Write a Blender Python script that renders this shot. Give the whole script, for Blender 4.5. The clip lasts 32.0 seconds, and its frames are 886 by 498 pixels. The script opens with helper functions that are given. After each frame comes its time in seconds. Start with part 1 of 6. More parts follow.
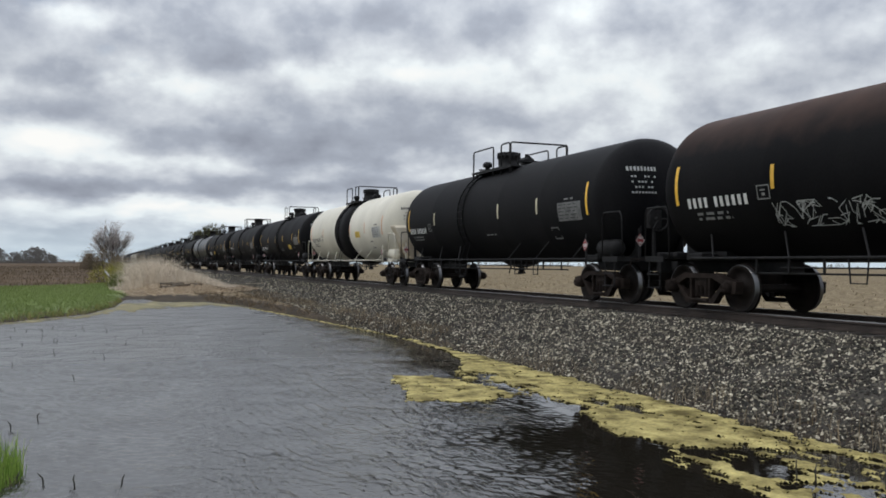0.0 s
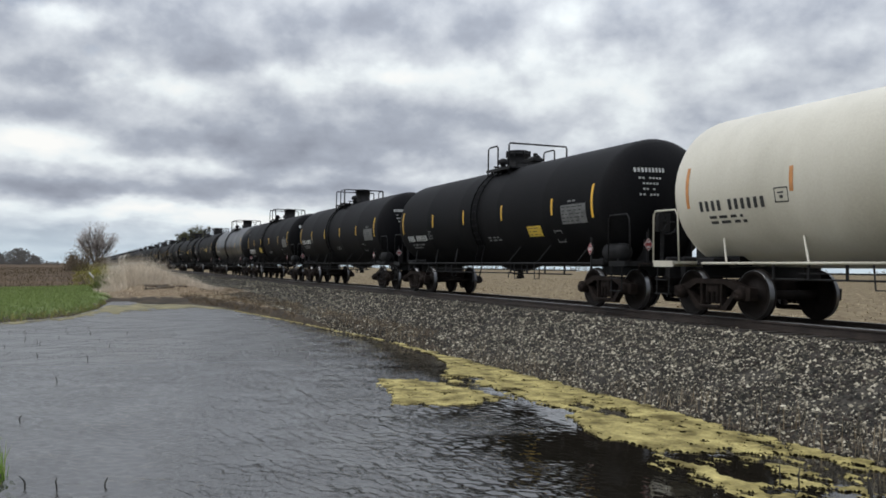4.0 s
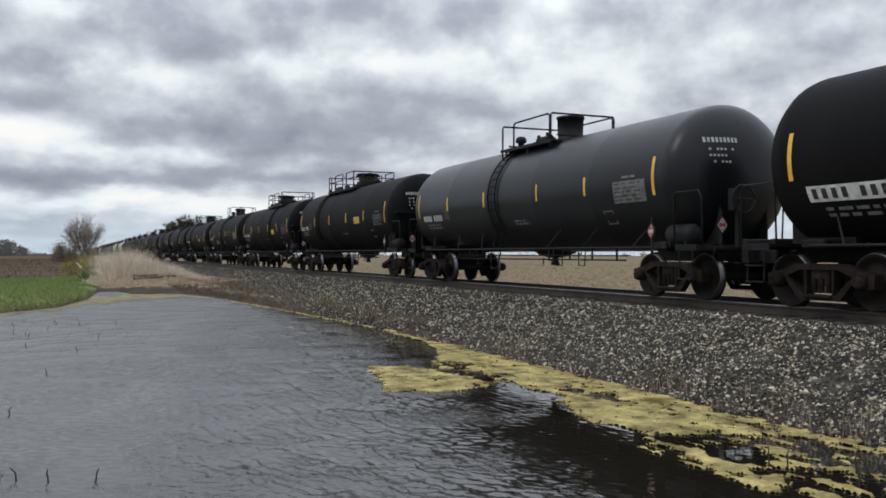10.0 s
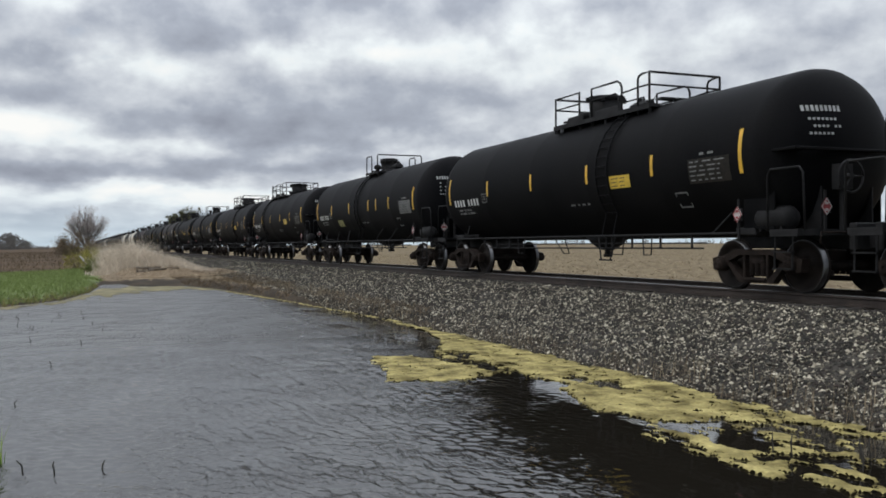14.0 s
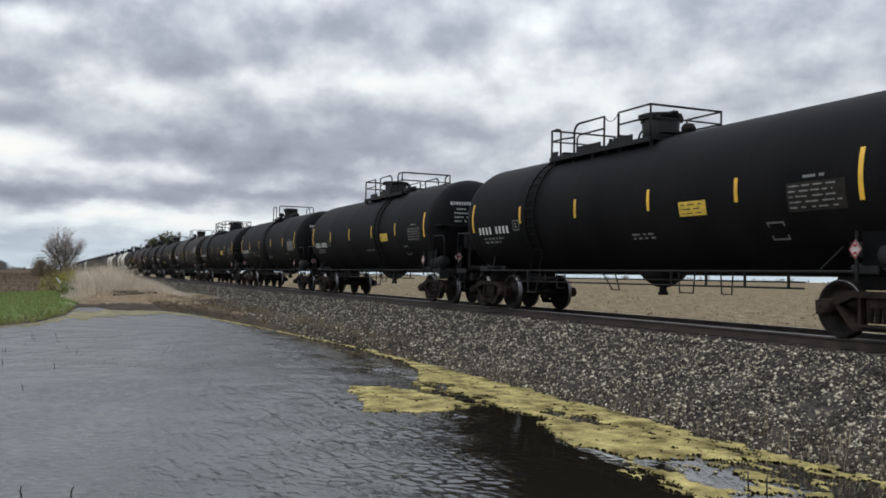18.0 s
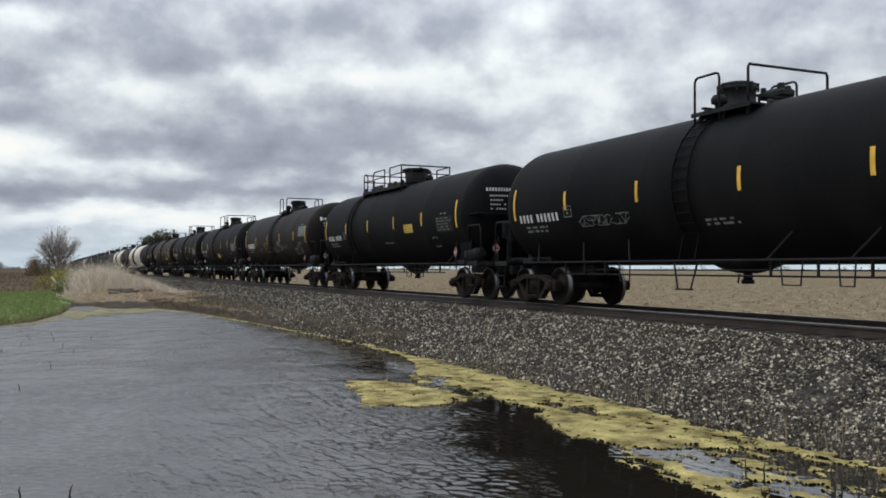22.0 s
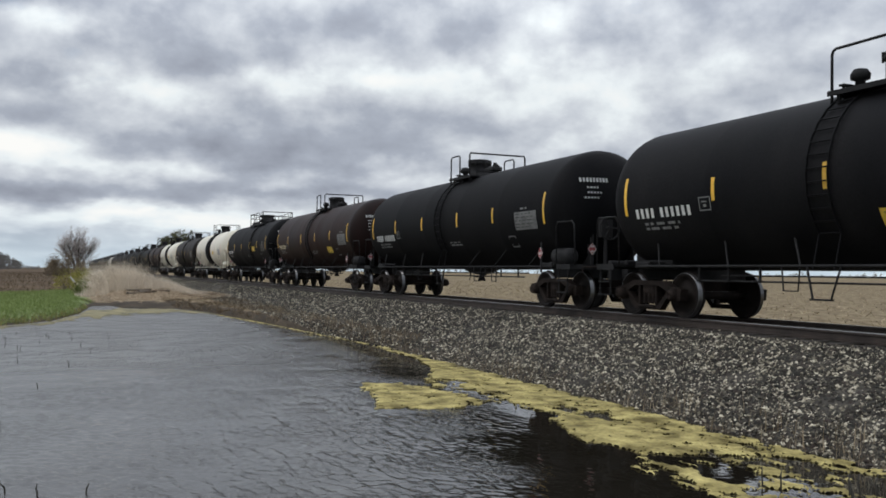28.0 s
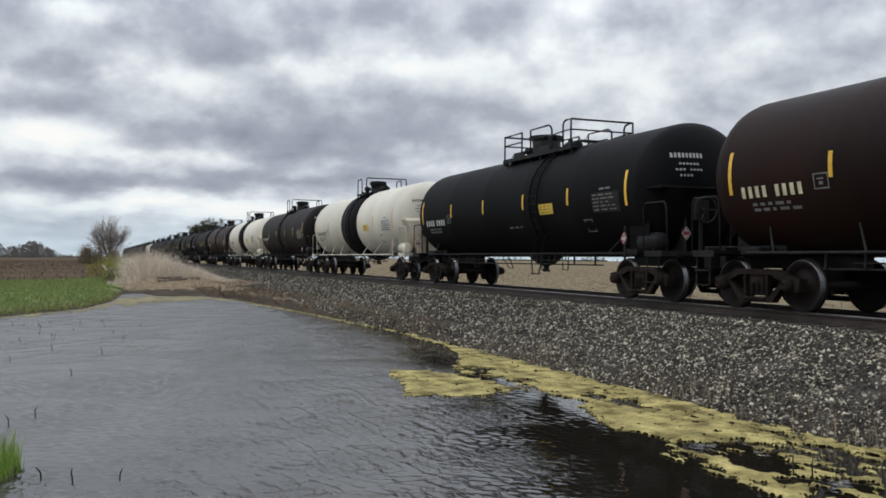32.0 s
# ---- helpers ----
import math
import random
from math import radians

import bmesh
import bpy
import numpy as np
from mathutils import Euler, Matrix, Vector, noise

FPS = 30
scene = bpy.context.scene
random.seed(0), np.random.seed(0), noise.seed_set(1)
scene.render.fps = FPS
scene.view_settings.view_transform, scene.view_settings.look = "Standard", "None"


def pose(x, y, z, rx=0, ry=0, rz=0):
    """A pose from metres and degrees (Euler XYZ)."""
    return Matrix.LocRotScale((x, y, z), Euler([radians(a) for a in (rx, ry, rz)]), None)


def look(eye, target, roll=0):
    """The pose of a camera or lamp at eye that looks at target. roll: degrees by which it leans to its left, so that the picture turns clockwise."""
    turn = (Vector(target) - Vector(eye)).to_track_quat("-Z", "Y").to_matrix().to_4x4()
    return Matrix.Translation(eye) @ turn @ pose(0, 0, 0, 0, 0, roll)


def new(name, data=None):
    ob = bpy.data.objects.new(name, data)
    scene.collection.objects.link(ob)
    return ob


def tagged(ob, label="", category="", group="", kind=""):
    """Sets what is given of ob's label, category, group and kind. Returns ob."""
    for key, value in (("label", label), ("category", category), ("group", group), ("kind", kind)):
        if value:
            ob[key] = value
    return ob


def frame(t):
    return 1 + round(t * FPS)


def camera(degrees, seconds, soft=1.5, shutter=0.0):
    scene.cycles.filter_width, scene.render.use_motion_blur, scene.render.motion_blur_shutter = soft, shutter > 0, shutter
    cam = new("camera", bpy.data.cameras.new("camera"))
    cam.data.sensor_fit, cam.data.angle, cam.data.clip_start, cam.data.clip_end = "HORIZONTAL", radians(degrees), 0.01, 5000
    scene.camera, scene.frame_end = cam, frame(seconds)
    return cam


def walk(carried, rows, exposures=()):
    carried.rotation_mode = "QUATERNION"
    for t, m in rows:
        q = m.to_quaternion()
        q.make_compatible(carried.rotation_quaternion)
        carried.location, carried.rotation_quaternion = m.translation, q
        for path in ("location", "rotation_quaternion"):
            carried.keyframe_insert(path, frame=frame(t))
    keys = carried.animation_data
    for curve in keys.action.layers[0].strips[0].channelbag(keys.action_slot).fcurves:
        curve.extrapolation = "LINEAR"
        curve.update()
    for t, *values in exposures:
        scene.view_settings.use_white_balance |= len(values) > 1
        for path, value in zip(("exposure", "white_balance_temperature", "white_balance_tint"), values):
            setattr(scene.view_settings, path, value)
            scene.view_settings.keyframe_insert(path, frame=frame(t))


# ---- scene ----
cam = camera(52.88, 32.0, soft=1.75)
EYE_Z = 2.1          # above the pond
RAIL_Z = 1.24        # top of the rails
TRACK_Y = 12.25      # middle of the track, which runs along x

# seconds; degrees to the right of the track's far end; tilt; lean
TURNS = [
    (0.0, 20.99, 1.01, -0.50),
    (0.5, 20.99, 1.10, -0.65),
    (1.0, 20.65, 1.14, -0.71),
    (1.5, 20.55, 1.11, -0.76),
    (2.0, 20.83, 1.14, -0.83),
    (2.5, 21.28, 1.23, -0.87),
    (4.5, 22.03, 1.11, -0.79),
    (5.0, 22.18, 0.90, -0.73),
    (5.5, 21.99, 0.72, -0.84),
    (6.0, 22.04, 0.70, -0.79),
    (6.5, 22.13, 0.80, -0.69),
    (7.0, 22.31, 0.95, -0.53),
    (7.5, 22.46, 1.03, -0.44),
    (8.0, 22.54, 0.86, -0.40),
    (8.5, 22.49, 0.81, -0.15),
    (9.0, 22.61, 0.75, -0.15),
    (9.5, 22.63, 0.48, 0.01),
    (10.0, 22.56, 0.39, -0.18),
    (10.5, 22.45, 0.35, -0.23),
    (11.0, 22.33, 0.42, -0.17),
    (11.5, 22.43, 0.38, -0.15),
    (12.0, 22.56, 0.25, -0.13),
    (12.5, 22.59, 0.10, 0.01),
    (13.0, 22.50, -0.02, 0.27),
    (13.5, 22.42, -0.16, 0.34),
    (14.0, 22.40, -0.28, 0.36),
    (14.5, 22.58, -0.48, 0.39),
    (16.5, 22.18, 0.86, -0.87),
    (17.0, 22.96, 1.32, -1.35),
    (17.5, 23.92, 1.45, -1.54),
    (18.0, 23.63, 1.72, -1.04),
    (18.5, 23.21, 1.99, -0.61),
    (19.0, 23.30, 1.90, -0.36),
    (19.5, 23.45, 1.85, -0.21),
    (20.0, 23.43, 1.85, -0.14),
    (20.5, 23.50, 1.89, -0.16),
    (21.0, 23.54, 1.68, -0.26),
    (21.5, 23.61, 1.47, -0.26),
    (22.0, 23.94, 1.30, -0.18),
    (22.5, 23.69, 1.19, 0.04),
    (23.0, 23.09, 1.40, 0.13),
    (23.5, 23.07, 1.46, 0.28),
    (24.0, 23.07, 1.48, 0.39),
    (24.5, 23.00, 1.46, 0.13),
    (25.0, 22.93, 1.48, 0.21),
    (25.5, 23.25, 1.47, 0.32),
    (27.5, 22.83, 1.51, -0.64),
    (28.0, 22.90, 1.49, -0.70),
    (28.5, 22.51, 1.28, -0.72),
    (29.0, 21.94, 1.04, -0.57),
    (29.5, 21.54, 1.02, -0.44),
    (30.0, 21.22, 1.00, -0.35),
    (30.5, 21.07, 0.91, -0.20),
    (31.0, 21.08, 0.77, -0.17),
    (31.5, 21.10, 0.64, -0.21),
    (32.0, 21.13, 0.66, -0.56),
]


def aim(yaw, tilt, lean):
    return pose(0, 0, EYE_Z, 90 + tilt, 0, 90 - yaw) @ pose(0, 0, 0, 0, 0, -lean)


walk(cam, [(t, aim(a, b, c)) for t, a, b, c in TURNS])

# ---- sky and light ----
SUN_EL, SUN_AZ = 50.0, 30.0
world = bpy.data.worlds.new("overcast_sky")
scene.world = world
world.use_nodes = True
nt = world.node_tree
nt.nodes.clear()


def wnode(kind, **vals):
    n = nt.nodes.new(kind)
    for k, v in vals.items():
        n.inputs[k].default_value = v
    return n


def wmath(op, a, b=None, clamp=False):
    n = nt.nodes.new("ShaderNodeMath")
    n.operation = op
    n.use_clamp = clamp
    for i, v in enumerate((a, b)):
        if v is None:
            continue
        if isinstance(v, (int, float)):
            n.inputs[i].default_value = v
        else:
            nt.links.new(v, n.inputs[i])
    return n.outputs[0]


def wramp(fac, stops):
    n = nt.nodes.new("ShaderNodeValToRGB")
    while len(n.color_ramp.elements) < len(stops):
        n.color_ramp.elements.new(0.5)
    for e, (p, c) in zip(n.color_ramp.elements, stops):
        e.position, e.color = p, (*c, 1)
    nt.links.new(fac, n.inputs[0])
    return n.outputs[0]


def wmix(fac, a, b):
    n = nt.nodes.new("ShaderNodeMix")
    n.data_type = "RGBA"
    for i, v in ((0, fac), (6, a), (7, b)):
        if isinstance(v, (int, float)):
            n.inputs[i].default_value = v
        elif isinstance(v, tuple):
            n.inputs[i].default_value = (*v, 1)
        else:
            nt.links.new(v, n.inputs[i])
    return n.outputs[2]


sky = nt.nodes.new("ShaderNodeTexSky")
sky.sky_type, sky.sun_disc = "NISHITA", False
sky.sun_elevation, sky.sun_rotation = radians(SUN_EL), radians(SUN_AZ)
coord = nt.nodes.new("ShaderNodeTexCoord")
sep = nt.nodes.new("ShaderNodeSeparateXYZ")
nt.links.new(coord.outputs["Generated"], sep.inputs[0])
up = wmath("MAXIMUM", sep.outputs[2], 0.0)
flat = nt.nodes.new("ShaderNodeCombineXYZ")       # cloud lumps, flatter than wide, closing up to the horizon
nt.links.new(sep.outputs[0], flat.inputs[0])
nt.links.new(sep.outputs[1], flat.inputs[1])
nt.links.new(wmath("MULTIPLY", wmath("POWER", up, 0.75), 2.1), flat.inputs[2])
azim = wmath("MULTIPLY", wmath("ARCTAN2", sep.outputs[1], wmath("MULTIPLY", sep.outputs[0], -1.0)), 57.2958)
elev = wmath("MULTIPLY", wmath("ARCSINE", sep.outputs[2]), 57.2958)


def cloud(scale, detail, rough, distort, shift, squash=1.0):
    m = nt.nodes.new("ShaderNodeMapping")
    nt.links.new(flat.outputs[0], m.inputs[0])
    m.inputs["Location"].default_value = shift
    m.inputs["Scale"].default_value = (1.0, 1.0, squash)
    n = wnode("ShaderNodeTexNoise", Scale=scale, Detail=detail, Roughness=rough, Distortion=distort)
    nt.links.new(m.outputs[0], n.inputs["Vector"])
    return n.outputs["Fac"]


layered = nt.nodes.new("ShaderNodeCombineXYZ")
nt.links.new(sep.outputs[0], layered.inputs[0])
nt.links.new(sep.outputs[1], layered.inputs[1])
nt.links.new(wmath("MULTIPLY", wmath("POWER", up, 0.55), 1.25), layered.inputs[2])


def billows(scale, detail, rough, shift):
    """Rounded cloud lumps in layers, thinner towards the horizon."""
    m = nt.nodes.new("ShaderNodeMapping")
    nt.links.new(layered.outputs[0], m.inputs[0])
    m.inputs["Location"].default_value = shift
    m.inputs["Scale"].default_value = (1.0, 1.0, 1.0)
    n = wnode("ShaderNodeTexNoise", Scale=scale, Detail=detail, Roughness=rough, Distortion=0.0)
    nt.links.new(m.outputs[0], n.inputs["Vector"])
    return n.outputs["Fac"]


big = cloud(2.2, 3.0, 0.5, 0.2, (3.1, 1.7, 0))
mid = cloud(6.5, 5.0, 0.5, 0.15, (7.3, 2.2, 0))
deck = wmath("ADD", wmath("MULTIPLY", big, 0.26), wmath("MULTIPLY", mid, 0.36))
lumps = billows(15.0, 8.0, 0.55, (1.9, 6.4, 0.0))
above = billows(15.0, 6.0, 0.5, (1.9, 6.4, 0.024))
# a billow is bright on its crown and grey underneath
relief = wmath("SUBTRACT", above, billows(15.0, 6.0, 0.5, (1.9, 6.4, -0.024)))
deck = wmath("ADD", wmath("ADD", deck, 0.017), wmath("MULTIPLY", lumps, 0.32))
deck = wmath("ADD", deck, wmath("MULTIPLY", relief, -0.36))
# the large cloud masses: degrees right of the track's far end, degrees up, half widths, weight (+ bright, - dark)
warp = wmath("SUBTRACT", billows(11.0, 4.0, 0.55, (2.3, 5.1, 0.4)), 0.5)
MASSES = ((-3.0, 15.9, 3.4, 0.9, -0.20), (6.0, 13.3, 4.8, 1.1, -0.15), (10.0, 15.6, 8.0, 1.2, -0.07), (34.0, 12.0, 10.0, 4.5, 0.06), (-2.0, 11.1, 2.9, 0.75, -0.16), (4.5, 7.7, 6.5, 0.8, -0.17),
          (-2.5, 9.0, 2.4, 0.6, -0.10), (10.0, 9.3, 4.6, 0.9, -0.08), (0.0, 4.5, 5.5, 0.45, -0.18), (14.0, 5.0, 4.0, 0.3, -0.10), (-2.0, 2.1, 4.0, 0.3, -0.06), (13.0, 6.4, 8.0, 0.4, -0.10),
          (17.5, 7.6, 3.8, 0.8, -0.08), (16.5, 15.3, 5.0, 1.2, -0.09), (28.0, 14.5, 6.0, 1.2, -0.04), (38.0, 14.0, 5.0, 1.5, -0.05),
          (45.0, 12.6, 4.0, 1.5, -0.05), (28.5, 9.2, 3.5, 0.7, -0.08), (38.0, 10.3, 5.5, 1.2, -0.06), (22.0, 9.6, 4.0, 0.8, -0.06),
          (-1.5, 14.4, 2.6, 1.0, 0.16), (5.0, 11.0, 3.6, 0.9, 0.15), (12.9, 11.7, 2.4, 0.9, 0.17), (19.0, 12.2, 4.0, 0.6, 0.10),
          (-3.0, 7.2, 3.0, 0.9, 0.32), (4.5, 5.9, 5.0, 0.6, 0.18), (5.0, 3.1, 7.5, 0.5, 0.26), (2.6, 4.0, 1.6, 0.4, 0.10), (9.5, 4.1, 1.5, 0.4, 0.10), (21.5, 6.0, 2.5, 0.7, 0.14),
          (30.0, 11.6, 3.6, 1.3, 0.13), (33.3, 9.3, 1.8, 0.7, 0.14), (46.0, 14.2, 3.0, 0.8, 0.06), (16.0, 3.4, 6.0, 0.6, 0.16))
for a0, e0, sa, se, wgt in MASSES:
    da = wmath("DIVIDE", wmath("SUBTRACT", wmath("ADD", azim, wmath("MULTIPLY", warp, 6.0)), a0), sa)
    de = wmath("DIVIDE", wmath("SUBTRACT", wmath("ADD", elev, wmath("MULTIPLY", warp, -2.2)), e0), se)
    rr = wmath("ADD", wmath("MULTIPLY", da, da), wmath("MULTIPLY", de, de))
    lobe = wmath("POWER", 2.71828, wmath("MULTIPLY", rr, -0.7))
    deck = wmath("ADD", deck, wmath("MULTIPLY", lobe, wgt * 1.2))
lit = wramp(deck, [(0.20, (0.262, 0.285, 0.345)), (0.40, (0.40, 0.438, 0.510)), (0.54, (0.610, 0.650, 0.705)), (0.66, (0.82, 0.875, 0.90)), (0.80, (0.97, 0.972, 0.95))])
haze = wmath("SUBTRACT", 1.0, wmath("MULTIPLY", up, 15.0), clamp=True)
lit = wmix(wmath("MULTIPLY", haze, 0.62), lit, (0.60, 0.74, 0.83))
gap = wramp(cloud(4.0, 5.0, 0.6, 0.1, (1.3, 8.4, 0)), [(0.62, (0, 0, 0)), (0.76, (0.4, 0.4, 0.4))])
sky_dim = nt.nodes.new("ShaderNodeVectorMath")
sky_dim.operation = "SCALE"
sky_dim.inputs["Scale"].default_value = 0.12
nt.links.new(sky.outputs[0], sky_dim.inputs[0])
lit = wmix(gap, lit, sky_dim.outputs[0])
# an overcast sky is brightest overhead
zen = wmath("MULTIPLY", wmath("SUBTRACT", sep.outputs[2], 0.20, clamp=True), 2.1)
over = nt.nodes.new("ShaderNodeVectorMath")
over.operation = "SCALE"
nt.links.new(lit, over.inputs[0])
nt.links.new(wmath("ADD", zen, 1.0), over.inputs["Scale"])
lit = over.outputs[0]
bg = wnode("ShaderNodeBackground", Strength=1.0)
nt.links.new(lit, bg.inputs[0])
out = nt.nodes.new("ShaderNodeOutputWorld")
nt.links.new(bg.outputs[0], out.inputs[0])

sun = new("sun", bpy.data.lights.new("sun", "SUN"))
sun.data.energy, sun.data.angle, sun.data.color = 0.6, radians(20), (1.0, 0.96, 0.9)
sun.matrix_world = look((-30 * math.sin(radians(SUN_AZ)), -60, 70), (0, 0, 0))


# ---- materials ----
def material(name, colour, rough=0.6, metal=0.0, vary=0.25, scale=3.0, grain=40.0, bump=0.15, tint=None, stretch=(1, 1, 1), rand=0.0, spec=0.5):
    """A weathered surface: stains at one scale, grain at another, a little relief."""
    m = bpy.data.materials.new(name)
    m.use_nodes = True
    t = m.node_tree
    b = t.nodes["Principled BSDF"]
    tc = t.nodes.new("ShaderNodeTexCoord")
    mp = t.nodes.new("ShaderNodeMapping")
    mp.inputs["Scale"].default_value = stretch
    t.links.new(tc.outputs["Object"], mp.inputs[0])
    big_n = t.nodes.new("ShaderNodeTexNoise")
    big_n.inputs["Scale"].default_value, big_n.inputs["Detail"].default_value = scale, 5.0
    fine = t.nodes.new("ShaderNodeTexNoise")
    fine.inputs["Scale"].default_value, fine.inputs["Detail"].default_value = grain, 3.0
    t.links.new(mp.outputs[0], big_n.inputs["Vector"])
    t.links.new(tc.outputs["Object"], fine.inputs["Vector"])
    ramp = t.nodes.new("ShaderNodeValToRGB")
    dark = tuple(c * (1 - vary) for c in colour)
    light = tint or tuple(min(1, c * (1 + vary)) for c in colour)
    ramp.color_ramp.elements[0].position, ramp.color_ramp.elements[0].color = 0.32, (*dark, 1)
    ramp.color_ramp.elements[1].position, ramp.color_ramp.elements[1].color = 0.68, (*light, 1)
    t.links.new(big_n.outputs["Fac"], ramp.inputs[0])
    mix = t.nodes.new("ShaderNodeMix")
    mix.data_type, mix.blend_type = "RGBA", "OVERLAY"
    mix.inputs[0].default_value = min(1, vary * 1.2)
    t.links.new(ramp.outputs[0], mix.inputs[6])
    t.links.new(fine.outputs["Color"], mix.inputs[7])
    gray = t.nodes.new("ShaderNodeRGBToBW")
    t.links.new(fine.outputs["Fac"], gray.inputs[0])
    t.links.new(gray.outputs[0], mix.inputs[7])
    colour_out = mix.outputs[2]
    if rand:
        info = t.nodes.new("ShaderNodeObjectInfo")
        hsv = t.nodes.new("ShaderNodeHueSaturation")
        rg = t.nodes.new("ShaderNodeMapRange")
        rg.inputs["To Min"].default_value, rg.inputs["To Max"].default_value = 1 - rand, 1 + rand
        t.links.new(info.outputs["Random"], rg.inputs[0])
        t.links.new(rg.outputs[0], hsv.inputs["Value"])
        t.links.new(colour_out, hsv.inputs["Color"])
        colour_out = hsv.outputs[0]
    t.links.new(colour_out, b.inputs["Base Color"])
    rr = t.nodes.new("ShaderNodeMapRange")
    rr.inputs["To Min"].default_value, rr.inputs["To Max"].default_value = max(0.02, rough - 0.12), min(1, rough + 0.12)
    t.links.new(big_n.outputs["Fac"], rr.inputs[0])
    t.links.new(rr.outputs[0], b.inputs["Roughness"])
    b.inputs["Metallic"].default_value = metal
    b.inputs["Specular IOR Level"].default_value = spec
    if bump:
        bp = t.nodes.new("ShaderNodeBump")
        bp.inputs["Strength"].default_value, bp.inputs["Distance"].default_value = bump, 0.01
        t.links.new(fine.outputs["Fac"], bp.inputs["Height"])
        t.links.new(bp.outputs[0], b.inputs["Normal"])
    return m


def island_material(name, dark, light, rough=0.9, bump=0.0, stops=None):
    """For loose stuff: each piece takes a shade of its own."""
    m = bpy.data.materials.new(name)
    m.use_nodes = True
    t = m.node_tree
    b = t.nodes["Principled BSDF"]
    g = t.nodes.new("ShaderNodeNewGeometry")
    ramp = t.nodes.new("ShaderNodeValToRGB")
    stops = stops or [(0.0, dark), (1.0, light)]
    while len(ramp.color_ramp.elements) < len(stops):
        ramp.color_ramp.elements.new(0.5)
    for e, (p, c) in zip(ramp.color_ramp.elements, stops):
        e.position, e.color = p, (*c, 1)
    t.links.new(g.outputs["Random Per Island"], ramp.inputs[0])
    tc = t.nodes.new("ShaderNodeTexCoord")
    n = t.nodes.new("ShaderNodeTexNoise")
    n.inputs["Scale"].default_value = 25
    t.links.new(tc.outputs["Object"], n.inputs["Vector"])
    mix = t.nodes.new("ShaderNodeMix")
    mix.data_type, mix.blend_type = "RGBA", "OVERLAY"
    mix.inputs[0].default_value = 0.35
    t.links.new(ramp.outputs[0], mix.inputs[6])
    t.links.new(n.outputs["Fac"], mix.inputs[7])
    t.links.new(mix.outputs[2], b.inputs["Base Color"])
    b.inputs["Roughness"].default_value = rough
    b.inputs["Specular IOR Level"].default_value = 0.12
    return m


BLACK = material("black_tank_paint", (0.0076, 0.0078, 0.0091), 0.57, 0, 0.4, 0.7, 30, 0.05, tint=(0.0121, 0.0116, 0.0121), stretch=(1, 1, 0.35), rand=0.25, spec=0.045)
def rusty_top(base):
    """The same paint with rust-brown dust on the crown of the tank."""
    m = base.copy()
    m.name = "rust_dusted_black_paint"
    t = m.node_tree
    b = t.nodes["Principled BSDF"]
    old = b.inputs["Base Color"].links[0].from_socket
    tc = t.nodes.new("ShaderNodeTexCoord")
    sp = t.nodes.new("ShaderNodeSeparateXYZ")
    t.links.new(tc.outputs["Object"], sp.inputs[0])
    n = t.nodes.new("ShaderNodeTexNoise")
    n.inputs["Scale"].default_value, n.inputs["Detail"].default_value = 1.6, 6
    t.links.new(tc.outputs["Object"], n.inputs["Vector"])
    add = t.nodes.new("ShaderNodeMath")
    add.operation = "MULTIPLY_ADD"
    add.inputs[1].default_value = 0.9
    t.links.new(n.outputs["Fac"], add.inputs[0])
    t.links.new(sp.outputs[2], add.inputs[2])
    rg = t.nodes.new("ShaderNodeMapRange")
    rg.inputs["From Min"].default_value, rg.inputs["From Max"].default_value = 3.45, 4.35
    t.links.new(add.outputs[0], rg.inputs[0])
    mx = t.nodes.new("ShaderNodeMix")
    mx.data_type = "RGBA"
    mx.inputs[7].default_value = (0.062, 0.036, 0.028, 1)
    t.links.new(rg.outputs[0], mx.inputs[0])
    t.links.new(old, mx.inputs[6])
    t.links.new(mx.outputs[2], b.inputs["Base Color"])
    return m


RUSTY = rusty_top(BLACK)
GREY_BLACK = material("faded_grey_tank_paint", (0.0082, 0.0090, 0.0108), 0.32, 0, 0.3, 0.7, 30, 0.05, stretch=(1, 1, 0.35), rand=0.15, spec=0.26)
UMBER = material("dusty_brown_black_paint", (0.0105, 0.0086, 0.0080), 0.56, 0, 0.4, 0.7, 30, 0.05, tint=(0.0185, 0.0135, 0.0115), stretch=(1, 1, 0.35), spec=0.09)
BROWN = material("rusty_brown_tank_paint", (0.0130, 0.0066, 0.0058), 0.54, 0, 0.35, 0.8, 30, 0.05, tint=(0.021, 0.0085, 0.0063), stretch=(1, 1, 0.35), spec=0.10)
WHITE = material("white_tank_paint", (0.56, 0.52, 0.42), 0.45, 0, 0.12, 0.6, 25, 0.04, tint=(0.68, 0.64, 0.54), stretch=(1, 1, 0.3))
TAN = material("dirty_cream_paint", (0.42, 0.33, 0.22), 0.6, 0, 0.12, 1.1, 25, 0.05, tint=(0.60, 0.55, 0.45))
IRON = material("black_underframe_steel", (0.0180, 0.0175, 0.0180), 0.65, 0.0, 0.4, 3, 40, 0.2, rand=0.2, spec=0.15)
RUST = material("rusty_cast_steel", (0.0200, 0.0148, 0.0125), 0.8, 0.0, 0.45, 4, 50, 0.3, rand=0.25, spec=0.12)
WHEEL = material("dark_wheel_steel", (0.0150, 0.0115, 0.0100), 0.7, 0.0, 0.4, 4, 50, 0.2, spec=0.15)
TREAD = material("polished_wheel_tread", (0.13, 0.13, 0.135), 0.32, 1.0, 0.15, 6, 60, 0.02)
YELLOW = material("yellow_reflective_strip", (0.72, 0.42, 0.04), 0.45, 0, 0.15, 6, 60, 0.0, rand=0.15)
